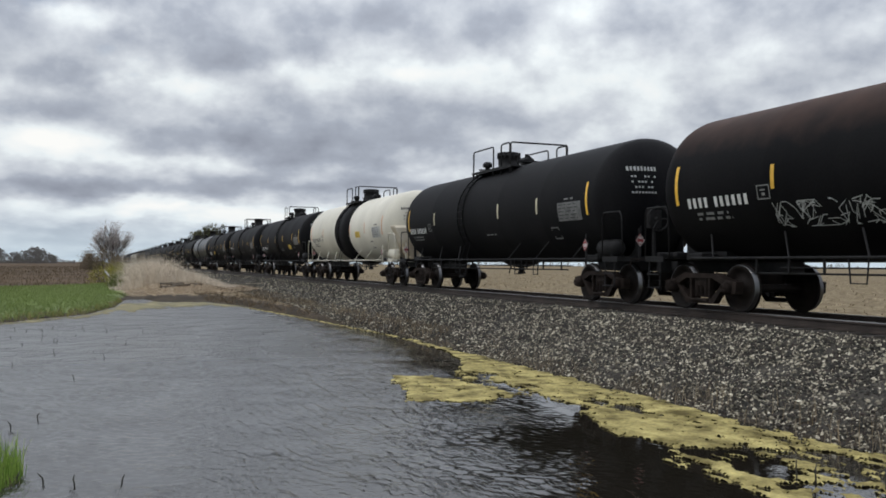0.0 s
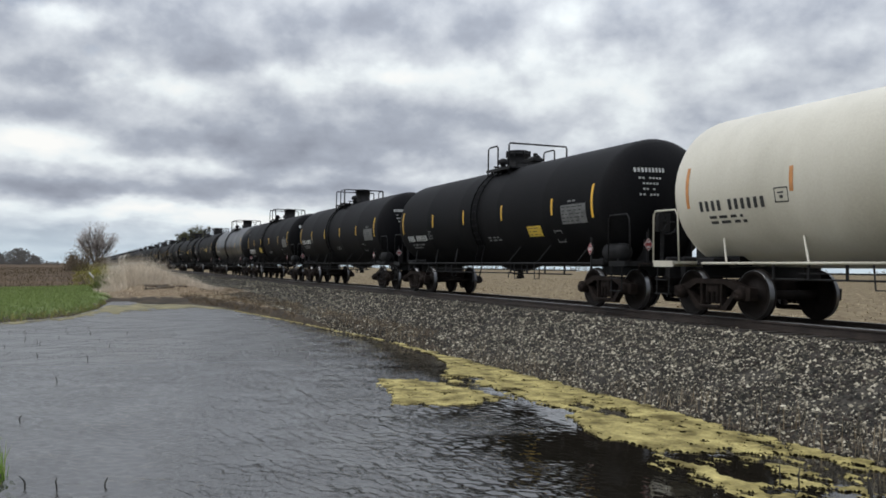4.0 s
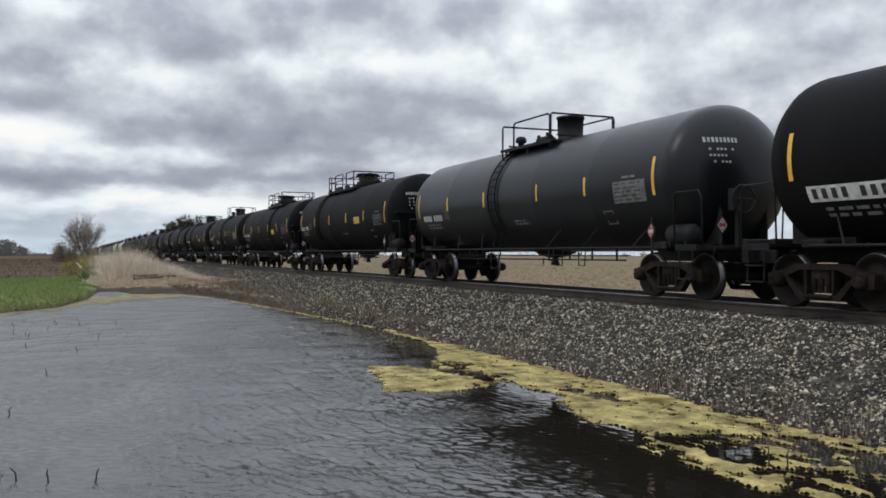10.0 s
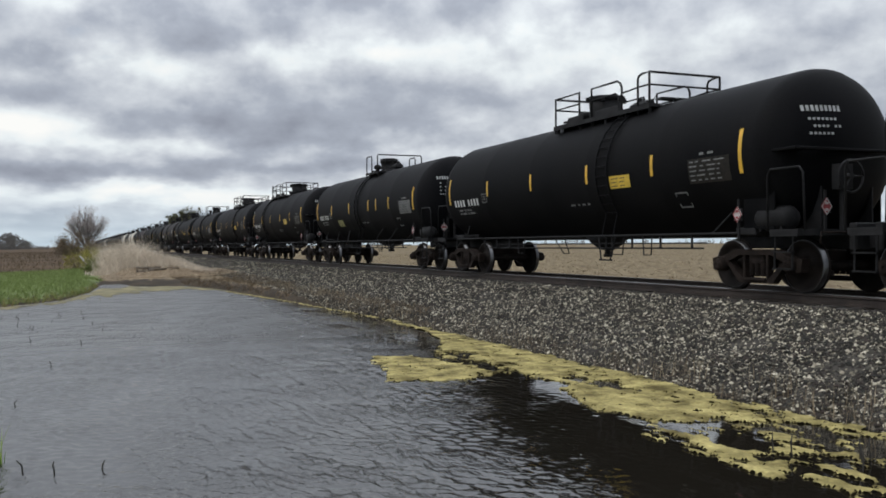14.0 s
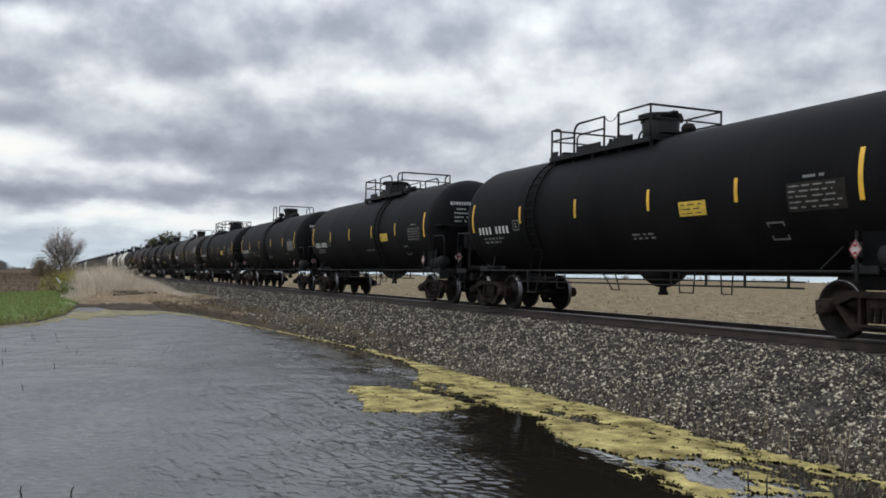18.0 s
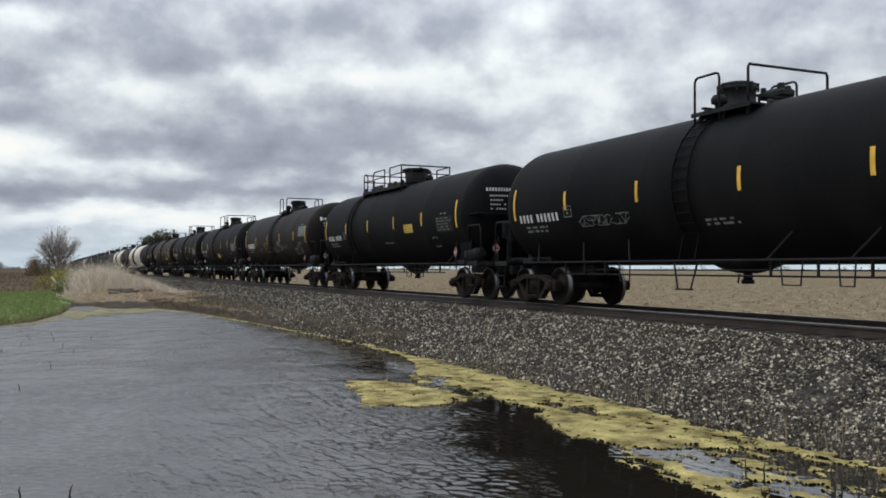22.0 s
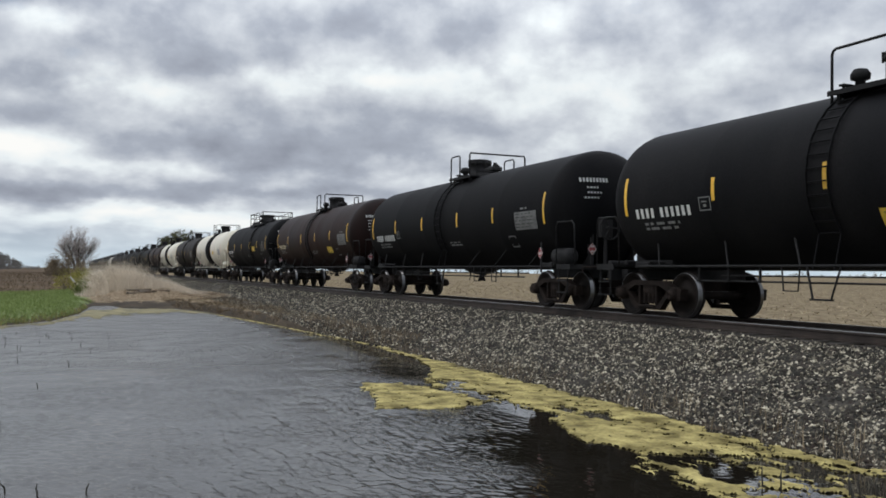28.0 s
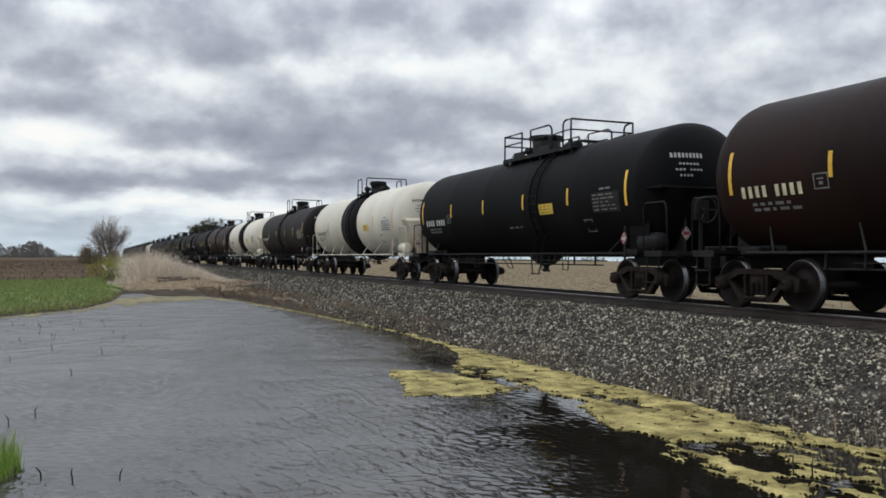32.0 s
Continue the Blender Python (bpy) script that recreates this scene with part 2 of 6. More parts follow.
PALE_STRIP = material("faded_reflective_strip", (0.60, 0.55, 0.38), 0.5, 0, 0.2, 6, 60, 0.0)
ORANGE = material("orange_reflective_strip", (0.55, 0.24, 0.08), 0.5, 0, 0.2, 6, 60, 0.0)
STENCIL = material("white_stencil_paint", (0.62, 0.62, 0.60), 0.6, 0, 0.2, 8, 60, 0.0)
END_INK = material("grey_stencil_paint", (0.36, 0.36, 0.35), 0.6, 0, 0.25, 8, 60, 0.0)
DIM = material("dirty_white_stencil", (0.17, 0.17, 0.165), 0.65, 0, 0.3, 8, 60, 0.0)
PALE_SHEET = material("pale_data_sheet", (0.13, 0.13, 0.125), 0.6, 0, 0.35, 6, 60, 0.0)
LIGHT_SHEET = material("light_data_sheet", (0.40, 0.40, 0.38), 0.6, 0, 0.2, 6, 60, 0.0)
SHEET = material("grey_data_sheet", (0.024, 0.021, 0.018), 0.6, 0, 0.3, 8, 60, 0.0, spec=0.1)
FADED = material("faded_olive_panel", (0.27, 0.25, 0.10), 0.6, 0, 0.3, 8, 60, 0.0)
PANEL = material("yellow_data_panel", (0.62, 0.42, 0.05), 0.55, 0, 0.2, 8, 60, 0.0)
DARK_MARK = material("black_stencil_paint", (0.03, 0.03, 0.03), 0.6, 0, 0.2, 8, 60, 0.0)
PLACARD = material("white_placard", (0.46, 0.42, 0.41), 0.6, 0, 0.3, 10, 60, 0.0)
RED = material("red_placard_print", (0.26, 0.035, 0.04), 0.6, 0, 0.3, 10, 60, 0.0)
SPRAY = material("pale_spray_paint", (0.30, 0.31, 0.30), 0.6, 0, 0.3, 8, 60, 0.0)
SPRAY_Y = material("yellow_spray_paint", (0.40, 0.36, 0.08), 0.6, 0, 0.3, 8, 60, 0.0)
RAIL = material("rail_steel", (0.05, 0.038, 0.032), 0.65, 0.4, 0.4, 3, 50, 0.2)
RAILHEAD = material("polished_rail_head", (0.22, 0.21, 0.205), 0.35, 1.0, 0.15, 3, 50, 0.02)
TIE = material("creosoted_tie", (0.045, 0.038, 0.033), 0.9, 0, 0.4, 3, 30, 0.5, stretch=(4, 1, 4), rand=0.3)


# ---- mesh helpers ----
def part(name, bm, mat, parent=None, label=""):
    me = bpy.data.meshes.new(name)
    bm.to_mesh(me)
    bm.free()
    mats = mat if isinstance(mat, (list, tuple)) else [mat]
    for m in mats:
        me.materials.append(m)
    ob = new(name, me)
    if parent:
        ob.parent = parent
    return tagged(ob, label)


def box(bm, x, y, z, sx, sy, sz, bevel=0.0, rot=None, mi=0):
    g = bmesh.ops.create_cube(bm, size=1.0)
    vs = g["verts"]
    bmesh.ops.scale(bm, vec=(sx, sy, sz), verts=vs)
    if bevel:
        es = list({e for v in vs for e in v.link_edges})
        r = bmesh.ops.bevel(bm, geom=es, offset=bevel, segments=1, affect="EDGES")
        vs = list({v for f in r["faces"] for v in f.verts} | {v for v in vs if v.is_valid})
    if rot:
        bmesh.ops.rotate(bm, cent=(0, 0, 0), matrix=rot.to_3x3(), verts=vs)
    bmesh.ops.translate(bm, vec=(x, y, z), verts=vs)
    if mi:
        for f in {f for v in vs for f in v.link_faces}:
            f.material_index = mi
    return vs


def rod(bm, a, b, r, n=6, r2=None, mi=0):
    a, b = Vector(a), Vector(b)
    d = b - a
    g = bmesh.ops.create_cone(bm, cap_ends=True, segments=n, radius1=r, radius2=r if r2 is None else r2, depth=d.length)
    m = Matrix.Translation((a + b) / 2) @ d.to_track_quat("Z", "Y").to_matrix().to_4x4()
    bmesh.ops.transform(bm, matrix=m, verts=g["verts"])
    for f in {f for v in g["verts"] for f in v.link_faces}:
        f.smooth = n > 8 and len(f.verts) == 4
        f.material_index = mi
    return g["verts"]


def pipe(bm, pts, r, n=6):
    loft(bm, pts, [r] * len(pts), n)


def loft(bm, pts, radii, n=8):
    """One bent, tapering round piece through the points."""
    rings, u = [], None
    for k, p in enumerate(pts):
        d = (Vector(pts[min(k + 1, len(pts) - 1)]) - Vector(pts[max(k - 1, 0)])).normalized()
        u = d.orthogonal() if u is None else u - d * u.dot(d)
        u = (u if u.length > 0.01 else d.orthogonal()).normalized()
        w = d.cross(u)
        rings.append([bm.verts.new(Vector(p) + (u * math.cos(2 * math.pi * i / n) + w * math.sin(2 * math.pi * i / n)) * radii[k]) for i in range(n)])
    for p, q in zip(rings, rings[1:]):
        for i in range(n):
            j = (i + 1) % n
            bm.faces.new((p[i], p[j], q[j], q[i])).smooth = True
    bm.faces.new(rings[0][::-1])
    bm.faces.new(rings[-1])


def lathe(bm, prof, axis="x", n=24, mi=None, smooth=True):
    """Turns a profile of (along, radius) about an axis through the origin."""
    rings = []
    for a, r in prof:
        ring = []
        for i in range(n):
            c, s = math.cos(2 * math.pi * i / n), math.sin(2 * math.pi * i / n)
            ring.append(bm.verts.new({"x": (a, r * c, r * s), "y": (r * c, a, r * s), "z": (r * c, r * s, a)}[axis]))
        rings.append(ring)
    flip = axis == "y"
    for k, (p, q) in enumerate(zip(rings, rings[1:])):
        for i in range(n):
            j = (i + 1) % n
            f = bm.faces.new((p[i], q[i], q[j], p[j]) if flip else (p[i], p[j], q[j], q[i]))
            f.smooth = smooth
            if mi:
                f.material_index = mi[k]
    for ring, rev in ((rings[0], not flip), (rings[-1], flip)):
        f = bm.faces.new(ring[::-1] if rev else ring)
        if mi:
            f.material_index = mi[0] if ring is rings[0] else mi[-1]
    return rings


def extrude_outline(bm, pts, y0, y1):
    """A plate: an outline in x, z, between two y."""
    a = [bm.verts.new((x, y0, z)) for x, z in pts]
    b = [bm.verts.new((x, y1, z)) for x, z in pts]
    n = len(pts)
    bm.faces.new(a[::-1])
    bm.faces.new(b)
    for i in range(n):
        bm.faces.new((a[i], a[(i + 1) % n], b[(i + 1) % n], b[i]))
    bmesh.ops.recalc_face_normals(bm, faces=bm.faces)


# ---- tank cars: x along the car, the pond side at -y, z = 0 on the rail ----
TANK_R, TANK_Z, HALF, PITCH = 1.49, 2.45, 6.85, 16.7
TRUCK_X, AXLE = 6.40, 0.88
WHEEL_R = 0.457


def shell_y(z, lift=0.004):
    h = z - TANK_Z
    r = TANK_R + lift
    return -math.sqrt(max(0.0, r * r - h * h))


def decal(bm, x0, x1, z0, z1, n=3, lift=0.005, skew=0.0, mi=0):
    """A painted patch that follows the shell."""
    prev = None
    for i in range(n + 1):
        z = z0 + (z1 - z0) * i / n
        sh = skew * i / n
        y = shell_y(z, lift)
        row = (bm.verts.new((x0 + sh, y, z)), bm.verts.new((x1 + sh, y, z)))
        if prev:
            f = bm.faces.new((prev[0], prev[1], row[1], row[0]))
            f.material_index = mi
        prev = row


def char_bars(tank, near, x0, x1, z0, h, text_len, mat, gap_at=(), lift=0.005):
    """Withheld lettering: a plain bar for each character, far cars' rows in one piece."""
    bm = bmesh.new()
    x = x0
    w = (x1 - x0) / (text_len + 0.8 * len(gap_at))
    for i in range(text_len):
        if i in gap_at:
            x += w * 0.8
        decal(bm, x + w * 0.2, x + w * 0.72, z0, z0 + h, 2, lift)
        if near:
            part("mark_bar", bm, mat, tank)
            bm = bmesh.new()
        x += w
    if near:
        bm.free()
    else:
        tagged(part("reporting_mark", bm, mat, tank), kind="stuff")


def small_lines(bm, x0, z0, lines, w, h, rng):
    for i in range(lines):
        x, end = x0, x0 + w * rng.uniform(0.75, 1.0)
        z = z0 - i * h * 1.9
        while x < end:
            ww = rng.uniform(0.08, 0.28)
            decal(bm, x, min(x + ww, end), z, z + h, 1)
            x += ww + rng.uniform(0.05, 0.12)


def scribble(bm, x0, x1, z0, z1, strokes, width, rng):
    """Sprayed tags: crossing painted strokes, no readable letters."""
    for _ in range(strokes):
        x, z = rng.uniform(x0, x1), rng.uniform(z0, z1)
        for _ in range(rng.randint(2, 4)):
            nx = min(max(x + rng.uniform(-0.22, 0.26), x0), x1)
            nz = min(max(z + rng.uniform(-0.28, 0.28), z0), z1)
            dx, dz = nx - x, nz - z
            k = math.hypot(dx, dz) or 1.0
            px, pz = -dz / k * width / 2, dx / k * width / 2
            q = [(x + px, z + pz), (x - px, z - pz), (nx - px, nz - pz), (nx + px, nz + pz)]
            bm.faces.new([bm.verts.new((a, shell_y(b, 0.006), b)) for a, b in q])
            x, z = nx, nz
    bmesh.ops.recalc_face_normals(bm, faces=bm.faces)


MESHES = {}


def shared(name, key, build, mat, parent, m=None, label=""):
    """A part whose mesh is made once and used on every car that has it."""
    if key not in MESHES:
        bm = bmesh.new()
        build(bm)
        me = bpy.data.meshes.new(name)
        bm.to_mesh(me)
        bm.free()
        for k in (mat if isinstance(mat, (list, tuple)) else [mat]):
            me.materials.append(k)
        MESHES[key] = me
    ob = new(name, MESHES[key])
    ob.parent = parent
    if m is not None:
        ob.matrix_basis = m
    return tagged(ob, label)


def build_shell(bm):
    prof = []
    for i in range(9):
        a = math.pi / 2 * i / 8
        prof.append((-HALF - 0.74 * math.cos(a), max(0.02, TANK_R * math.sin(a))))
    prof.append((-HALF + 0.08, TANK_R))
    # knuckle of the head, then the flush-welded courses of plate
    for x in (-4.1, -1.37, 1.37, 4.1):
        prof += [(x - 0.012, TANK_R), (x, TANK_R + 0.0006), (x + 0.012, TANK_R)]
    prof += [(-a, r) for a, r in prof[:10]][::-1]
    lathe(bm, prof, "x", 48)
    bmesh.ops.translate(bm, vec=(0, 0, TANK_Z), verts=bm.verts)


def build_band(bm):
    n = 48
    prof = [(-1.35, TANK_R), (-1.35, TANK_R + 0.012), (1.35, TANK_R + 0.012), (1.35, TANK_R)]
    lathe(bm, prof, "x", n)
    bmesh.ops.translate(bm, vec=(0, 0, TANK_Z), verts=bm.verts)


def build_sideframe(bm):
    # cast truck side with two windows, built of a top chord, columns and sloping arms
    y0, y1 = -0.09, 0.09
    arch = [(-1.10, 0.36), (-1.12, 0.58), (-0.84, 0.62), (-0.48, 0.74), (0.48, 0.74), (0.84, 0.62), (1.12, 0.58), (1.10, 0.36), (0.98, 0.34), (0.94, 0.48), (0.70, 0.52), (0.40, 0.64), (-0.40, 0.64), (-0.70, 0.52), (-0.94, 0.48), (-0.98, 0.34)]
    extrude_outline(bm, arch, y0, y1)
    extrude_outline(bm, [(-0.80, 0.55), (-0.68, 0.53), (-0.33, 0.23), (0.33, 0.23), (0.68, 0.53), (0.80, 0.55), (0.42, 0.14), (-0.42, 0.14)], y0 * 0.8, y1 * 0.8)
    for sx in (-1, 1):
        box(bm, sx * 0.29, 0, 0.44, 0.06, 0.15, 0.44, 0.012)
        box(bm, sx * 0.88, 0, 0.56, 0.24, 0.22, 0.10, 0.02)
    box(bm, 0, 0, 0.21, 0.56, 0.24, 0.05, 0.012)
    bmesh.ops.recalc_face_normals(bm, faces=bm.faces)


def build_spring(bm):
    prof = [(0.26 + 0.30 * i / 14, 0.068 if i % 2 else 0.045) for i in range(15)]
    lathe(bm, prof, "z", 10)


def build_cap(bm):
    lathe(bm, [(-0.12, 0.06), (-0.12, 0.085), (-0.06, 0.115), (0.03, 0.125), (0.10, 0.125)], "y", 14)
    for i in range(3):
        a = 2 * math.pi * i / 3 + 0.4
        rod(bm, (0.05 * math.cos(a), -0.14, 0.05 * math.sin(a)), (0.05 * math.cos(a), -0.10, 0.05 * math.sin(a)), 0.018)


def build_bolster(bm):
    box(bm, 0, 0, 0.60, 0.40, 2.1, 0.26, 0.03)
    lathe(bm, [(0.70, 0.20), (0.84, 0.20)], "z", 14)
    for sx in (-1, 1):
        box(bm, sx * 0.36, 0, 0.44, 0.10, 1.7, 0.14)


def build_wheel(bm):
    # dished plate wheel, flange inboard (+y), bright tread
    prof = [(-0.075, 0.10), (-0.075, 0.14), (-0.01, 0.17), (0.02, 0.34), (-0.055, 0.375), (-0.065, 0.44), (-0.062, 0.455), (0.03, 0.460), (0.045, 0.485), (0.065, 0.482), (0.075, 0.45), (0.07, 0.38), (0.045, 0.34), (0.03, 0.17), (0.07, 0.14), (0.07, 0.10)]
    lathe(bm, prof, "y", 32, mi=[0, 0, 0, 0, 0, 1, 1, 0, 0, 0, 0, 0, 0, 0, 0])


def build_axle(bm):
    lathe(bm, [(-1.05, 0.07), (-0.9, 0.085), (-0.68, 0.10), (-0.3, 0.085), (0.3, 0.085), (0.68, 0.10), (0.9, 0.085), (1.05, 0.07)], "y", 12)


def build_sill(bm):
    # stub sill from the truck to the coupler, saddle plates up to the shell
    box(bm, 0.15, 0, 0.92, 3.3, 0.42, 0.34, 0.02)
    box(bm, 1.62, 0, 0.95, 0.16, 1.0, 0.46, 0.02)
    for y in (-0.62, 0.62):
        box(bm, -0.05, y, 1.16, 0.9, 0.05, 0.34)
    box(bm, -0.05, 0, 1.06, 0.5, 2.5, 0.14, 0.02)
    box(bm, -0.05, 0, 1.12, 1.0, 1.7, 0.10)
    for y in (-0.60, 0.57):
        extrude_outline(bm, [(-0.6, 1.0), (1.05, 1.0), (1.05, 1.9), (0.6, 1.7), (-0.6, 1.5)], y, y + 0.03)


def build_coupler(bm):
    box(bm, 0.0, 0, 0.84, 0.60, 0.15, 0.17, 0.02)
    box(bm, 0.36, -0.05, 0.84, 0.22, 0.24, 0.28, 0.03)
    box(bm, 0.44, 0.12, 0.84, 0.16, 0.10, 0.24, 0.03)
    rod(bm, (0.4, -0.02, 0.66), (0.4, -0.02, 1.02), 0.03)
    pipe(bm, [(0.0, 0.25, 0.78), (0.2, 0.28, 0.6), (0.42, 0.2, 0.52)], 0.025)
    pipe(bm, [(0.1, -0.1, 1.0), (0.25, -0.5, 1.02), (0.25, -1.3, 1.02), (0.25, -1.32, 0.84)], 0.016)


def build_end_deck(bm):
    # walkway across the end, with its edge angle
    box(bm, 0, 0, 1.05, 0.62, 2.85, 0.05)
    box(bm, 0.31, 0, 1.03, 0.03, 2.85, 0.11)
    for y in (-1.4, 1.4):
        box(bm, 0, y, 1.02, 0.62, 0.04, 0.12)


def build_grab(bm):
    # bent handrail at the corner and the step below it
    pipe(bm, [(-0.42, -1.36, 1.05), (-0.42, -1.36, 2.0), (-0.36, -1.36, 2.1), (0.30, -1.36, 2.1), (0.36, -1.34, 2.0), (0.36, -1.30, 1.05)], 0.018, 8)


def build_step(bm):
    for x in (-0.2, 0.2):
        rod(bm, (x, -1.40, 1.0), (x, -1.42, 0.40), 0.018)
    for z in (0.42, 0.70):
        box(bm, 0, -1.42, z, 0.44, 0.08, 0.025)


def build_side_rail(bm):
    rod(bm, (-6.3, -1.36, 1.03), (6.3, -1.36, 1.03), 0.024, 8)
    for x in (-5.6, -3.6, -1.9, 1.9, 3.6, 5.6):
        rod(bm, (x, -1.36, 1.03), (x + (0.35 if x > 0 else -0.35), -1.13, 1.50), 0.02)


def build_plain_rail(bm):
    rod(bm, (-6.3, -1.36, 1.03), (6.3, -1.36, 1.03), 0.024, 8)
    for x in (-5.6, 5.6):
        rod(bm, (x, -1.36, 1.03), (x * 1.05, -1.13, 1.42), 0.018)


def build_low_pipe(bm):
    # brake pipe hung below the side on straps, and stirrup frames
    rod(bm, (-4.6, -1.24, 0.76), (5.2, -1.24, 0.76), 0.017, 8)
    rod(bm, (-4.2, -1.0, 0.86), (5.0, -1.0, 0.86), 0.014, 6)
    for x in (-4.5, -3.7, -2.9, 1.9, 2.9, 3.9, 4.9):
        box(bm, x, -1.27, 0.90, 0.04, 0.03, 0.28)
    for x, w in ((-2.2, 0.20), (2.35, 0.24), (3.45, 0.16)):
        pipe(bm, [(x - w, -1.27, 1.02), (x - w * 0.8, -1.27, 0.62), (x + w * 0.8, -1.27, 0.62), (x + w, -1.27, 1.02)], 0.015, 6)


def build_outlet(bm):
    # bottom outlet: shallow skid, nozzle and valve handle
    g0 = set(bm.verts)
    lathe(bm, [(0.80, 0.20), (0.83, 0.34), (0.89, 0.55), (0.98, 0.74), (1.06, 0.80)], "z", 20)
    vs = [v for v in bm.verts if v not in g0]
    bmesh.ops.scale(bm, vec=(1.05, 0.75, 1), verts=vs)
    rod(bm, (0, 0, 0.84), (0, 0, 0.66), 0.09, 10)
    rod(bm, (0, 0, 0.68), (0, 0, 0.60), 0.12, 10)
    pipe(bm, [(0.1, 0, 0.74), (0.35, -0.35, 0.72), (0.42, -0.6, 0.78), (0.42, -0.62, 0.62)], 0.018)


def build_outlet_b(bm):
    # narrow funnel with a nozzle and a guard frame
    lathe(bm, [(0.70, 0.13), (0.74, 0.22), (0.86, 0.40), (1.04, 0.56)], "z", 20)
    rod(bm, (0, 0, 0.72), (0, 0, 0.58), 0.08, 10)
    rod(bm, (0, 0, 0.60), (0, 0, 0.53), 0.11, 10)
    pipe(bm, [(-0.75, -1.1, 1.02), (-0.62, -0.9, 0.62), (-0.35, -0.9, 0.62), (-0.25, -1.1, 1.02)], 0.015, 6)


LADDER_R = TANK_R + 0.045


def build_ladder(bm):
    # bracket that holds the ladder to the pond side of the shell
    for a in (62,):
        c, s = -math.cos(radians(a)), math.sin(radians(a))
        box(bm, 0, LADDER_R * c, TANK_Z + LADDER_R * s, 0.44, 0.03, 0.03)


def build_stringer(bm):
    # one bent side rail, from the platform down to the step frame
    angs = [radians(a) for a in (66, 56, 45, 34, 23, 12, 1, -10, -20, -30, -36)]
    pts = [Vector((0, -LADDER_R * math.cos(a), TANK_Z + LADDER_R * math.sin(a))) for a in angs] + [Vector((0, -1.38, 0.98))]
    rings = []
    for p in pts:
        out = Vector((0, p.y, p.z - TANK_Z)).normalized()
        rings.append([bm.verts.new(p + Vector((dx, 0, 0)) + out * dr) for dx, dr in ((-0.01, -0.02), (0.01, -0.02), (0.01, 0.02), (-0.01, 0.02))])
    for p, q in zip(rings, rings[1:]):
        for k in range(4):
            bm.faces.new((p[k], p[(k + 1) % 4], q[(k + 1) % 4], q[k]))
    bm.faces.new(rings[0][::-1])
    bm.faces.new(rings[-1])
    bmesh.ops.recalc_face_normals(bm, faces=bm.faces)


def build_rung(bm):
    rod(bm, (-0.22, 0, 0), (0.22, 0, 0), 0.015, 5)


def build_ladder_step(bm):
    for sx in (-1, 1):
        rod(bm, (sx * 0.34, -1.38, 1.02), (sx * 0.18, -1.42, 0.50), 0.018)
    box(bm, 0, -1.42, 0.50, 0.42, 0.08, 0.03)


GUARD_Y, GUARD_Z, GUARD_TOP = 0.95, 3.62, 4.52


def deck_a(x0, x1):
    def build(bm):
        # gratings along both sides of the crown, on short legs
        for y in (-0.79, 0.79):
            box(bm, (x0 + x1) / 2, y, 3.82, x1 - x0 + 0.12, 0.34, 0.035)
            box(bm, (x0 + x1) / 2, y * 1.23, 3.81, x1 - x0 + 0.14, 0.025, 0.08)
            for x in (x0 + 0.08, (x0 + x1) / 2, x1 - 0.08):
                box(bm, x, y * 1.1, 3.72, 0.06, 0.05, 0.22)
        for x in (x0, x1):
            box(bm, x, 0, 3.97, 0.10, 1.5, 0.035)
            for y in (-0.70, 0.70):
                rod(bm, (x, y, 3.80), (x, y, 3.98), 0.025)
    return build


def guard_loop(a, b):
    """A bent pipe along one side, down to the shell at both ends."""
    def build(bm, side):
        y, h, k = side * GUARD_Y, GUARD_TOP, min(0.09, (b - a) * 0.3)
        pipe(bm, [(a, y, GUARD_Z), (a, y, h - k), (a + k * 0.3, y, h - k * 0.3), (a + k, y, h), (b - k, y, h), (b - k * 0.3, y, h - k * 0.3), (b, y, h - k), (b, y, GUARD_Z)], 0.024, 7)
    return build


def guard_cross(x):
    def build(bm):
        y, h = GUARD_Y, GUARD_TOP
        pipe(bm, [(x, -y, GUARD_Z), (x, -y, h - 0.06), (x, -y + 0.03, h), (x, y - 0.03, h), (x, y, h - 0.06), (x, y, GUARD_Z)], 0.026, 7)
    return build


def build_deck_b(bm):
    for y in (-0.78, 0.78):
        box(bm, -1.27, y, 3.80, 4.06, 0.34, 0.035)
        box(bm, -1.27, y * 1.23, 3.79, 4.08, 0.03, 0.10)
        for x in (-3.2, -2.3, -1.5, -0.95, -0.4, 0.68):
            box(bm, x, y * 1.12, 3.68, 0.07, 0.05, 0.24)
    for x in (-3.22, 0.70):
        box(bm, x, 0, 3.97, 0.26, 1.3, 0.04)
    # raised kick plates beside the manway
    for x, w in ((-1.62, 1.0), (-0.25, 0.7)):
        for y in (-0.93, 0.93):
            box(bm, x, y, 3.90, w, 0.04, 0.15, 0.01)
    box(bm, -3.12, -0.93, 3.89, 0.26, 0.05, 0.16, 0.01)


RZ = TANK_Z + TANK_R + 0.10      # top of the platform


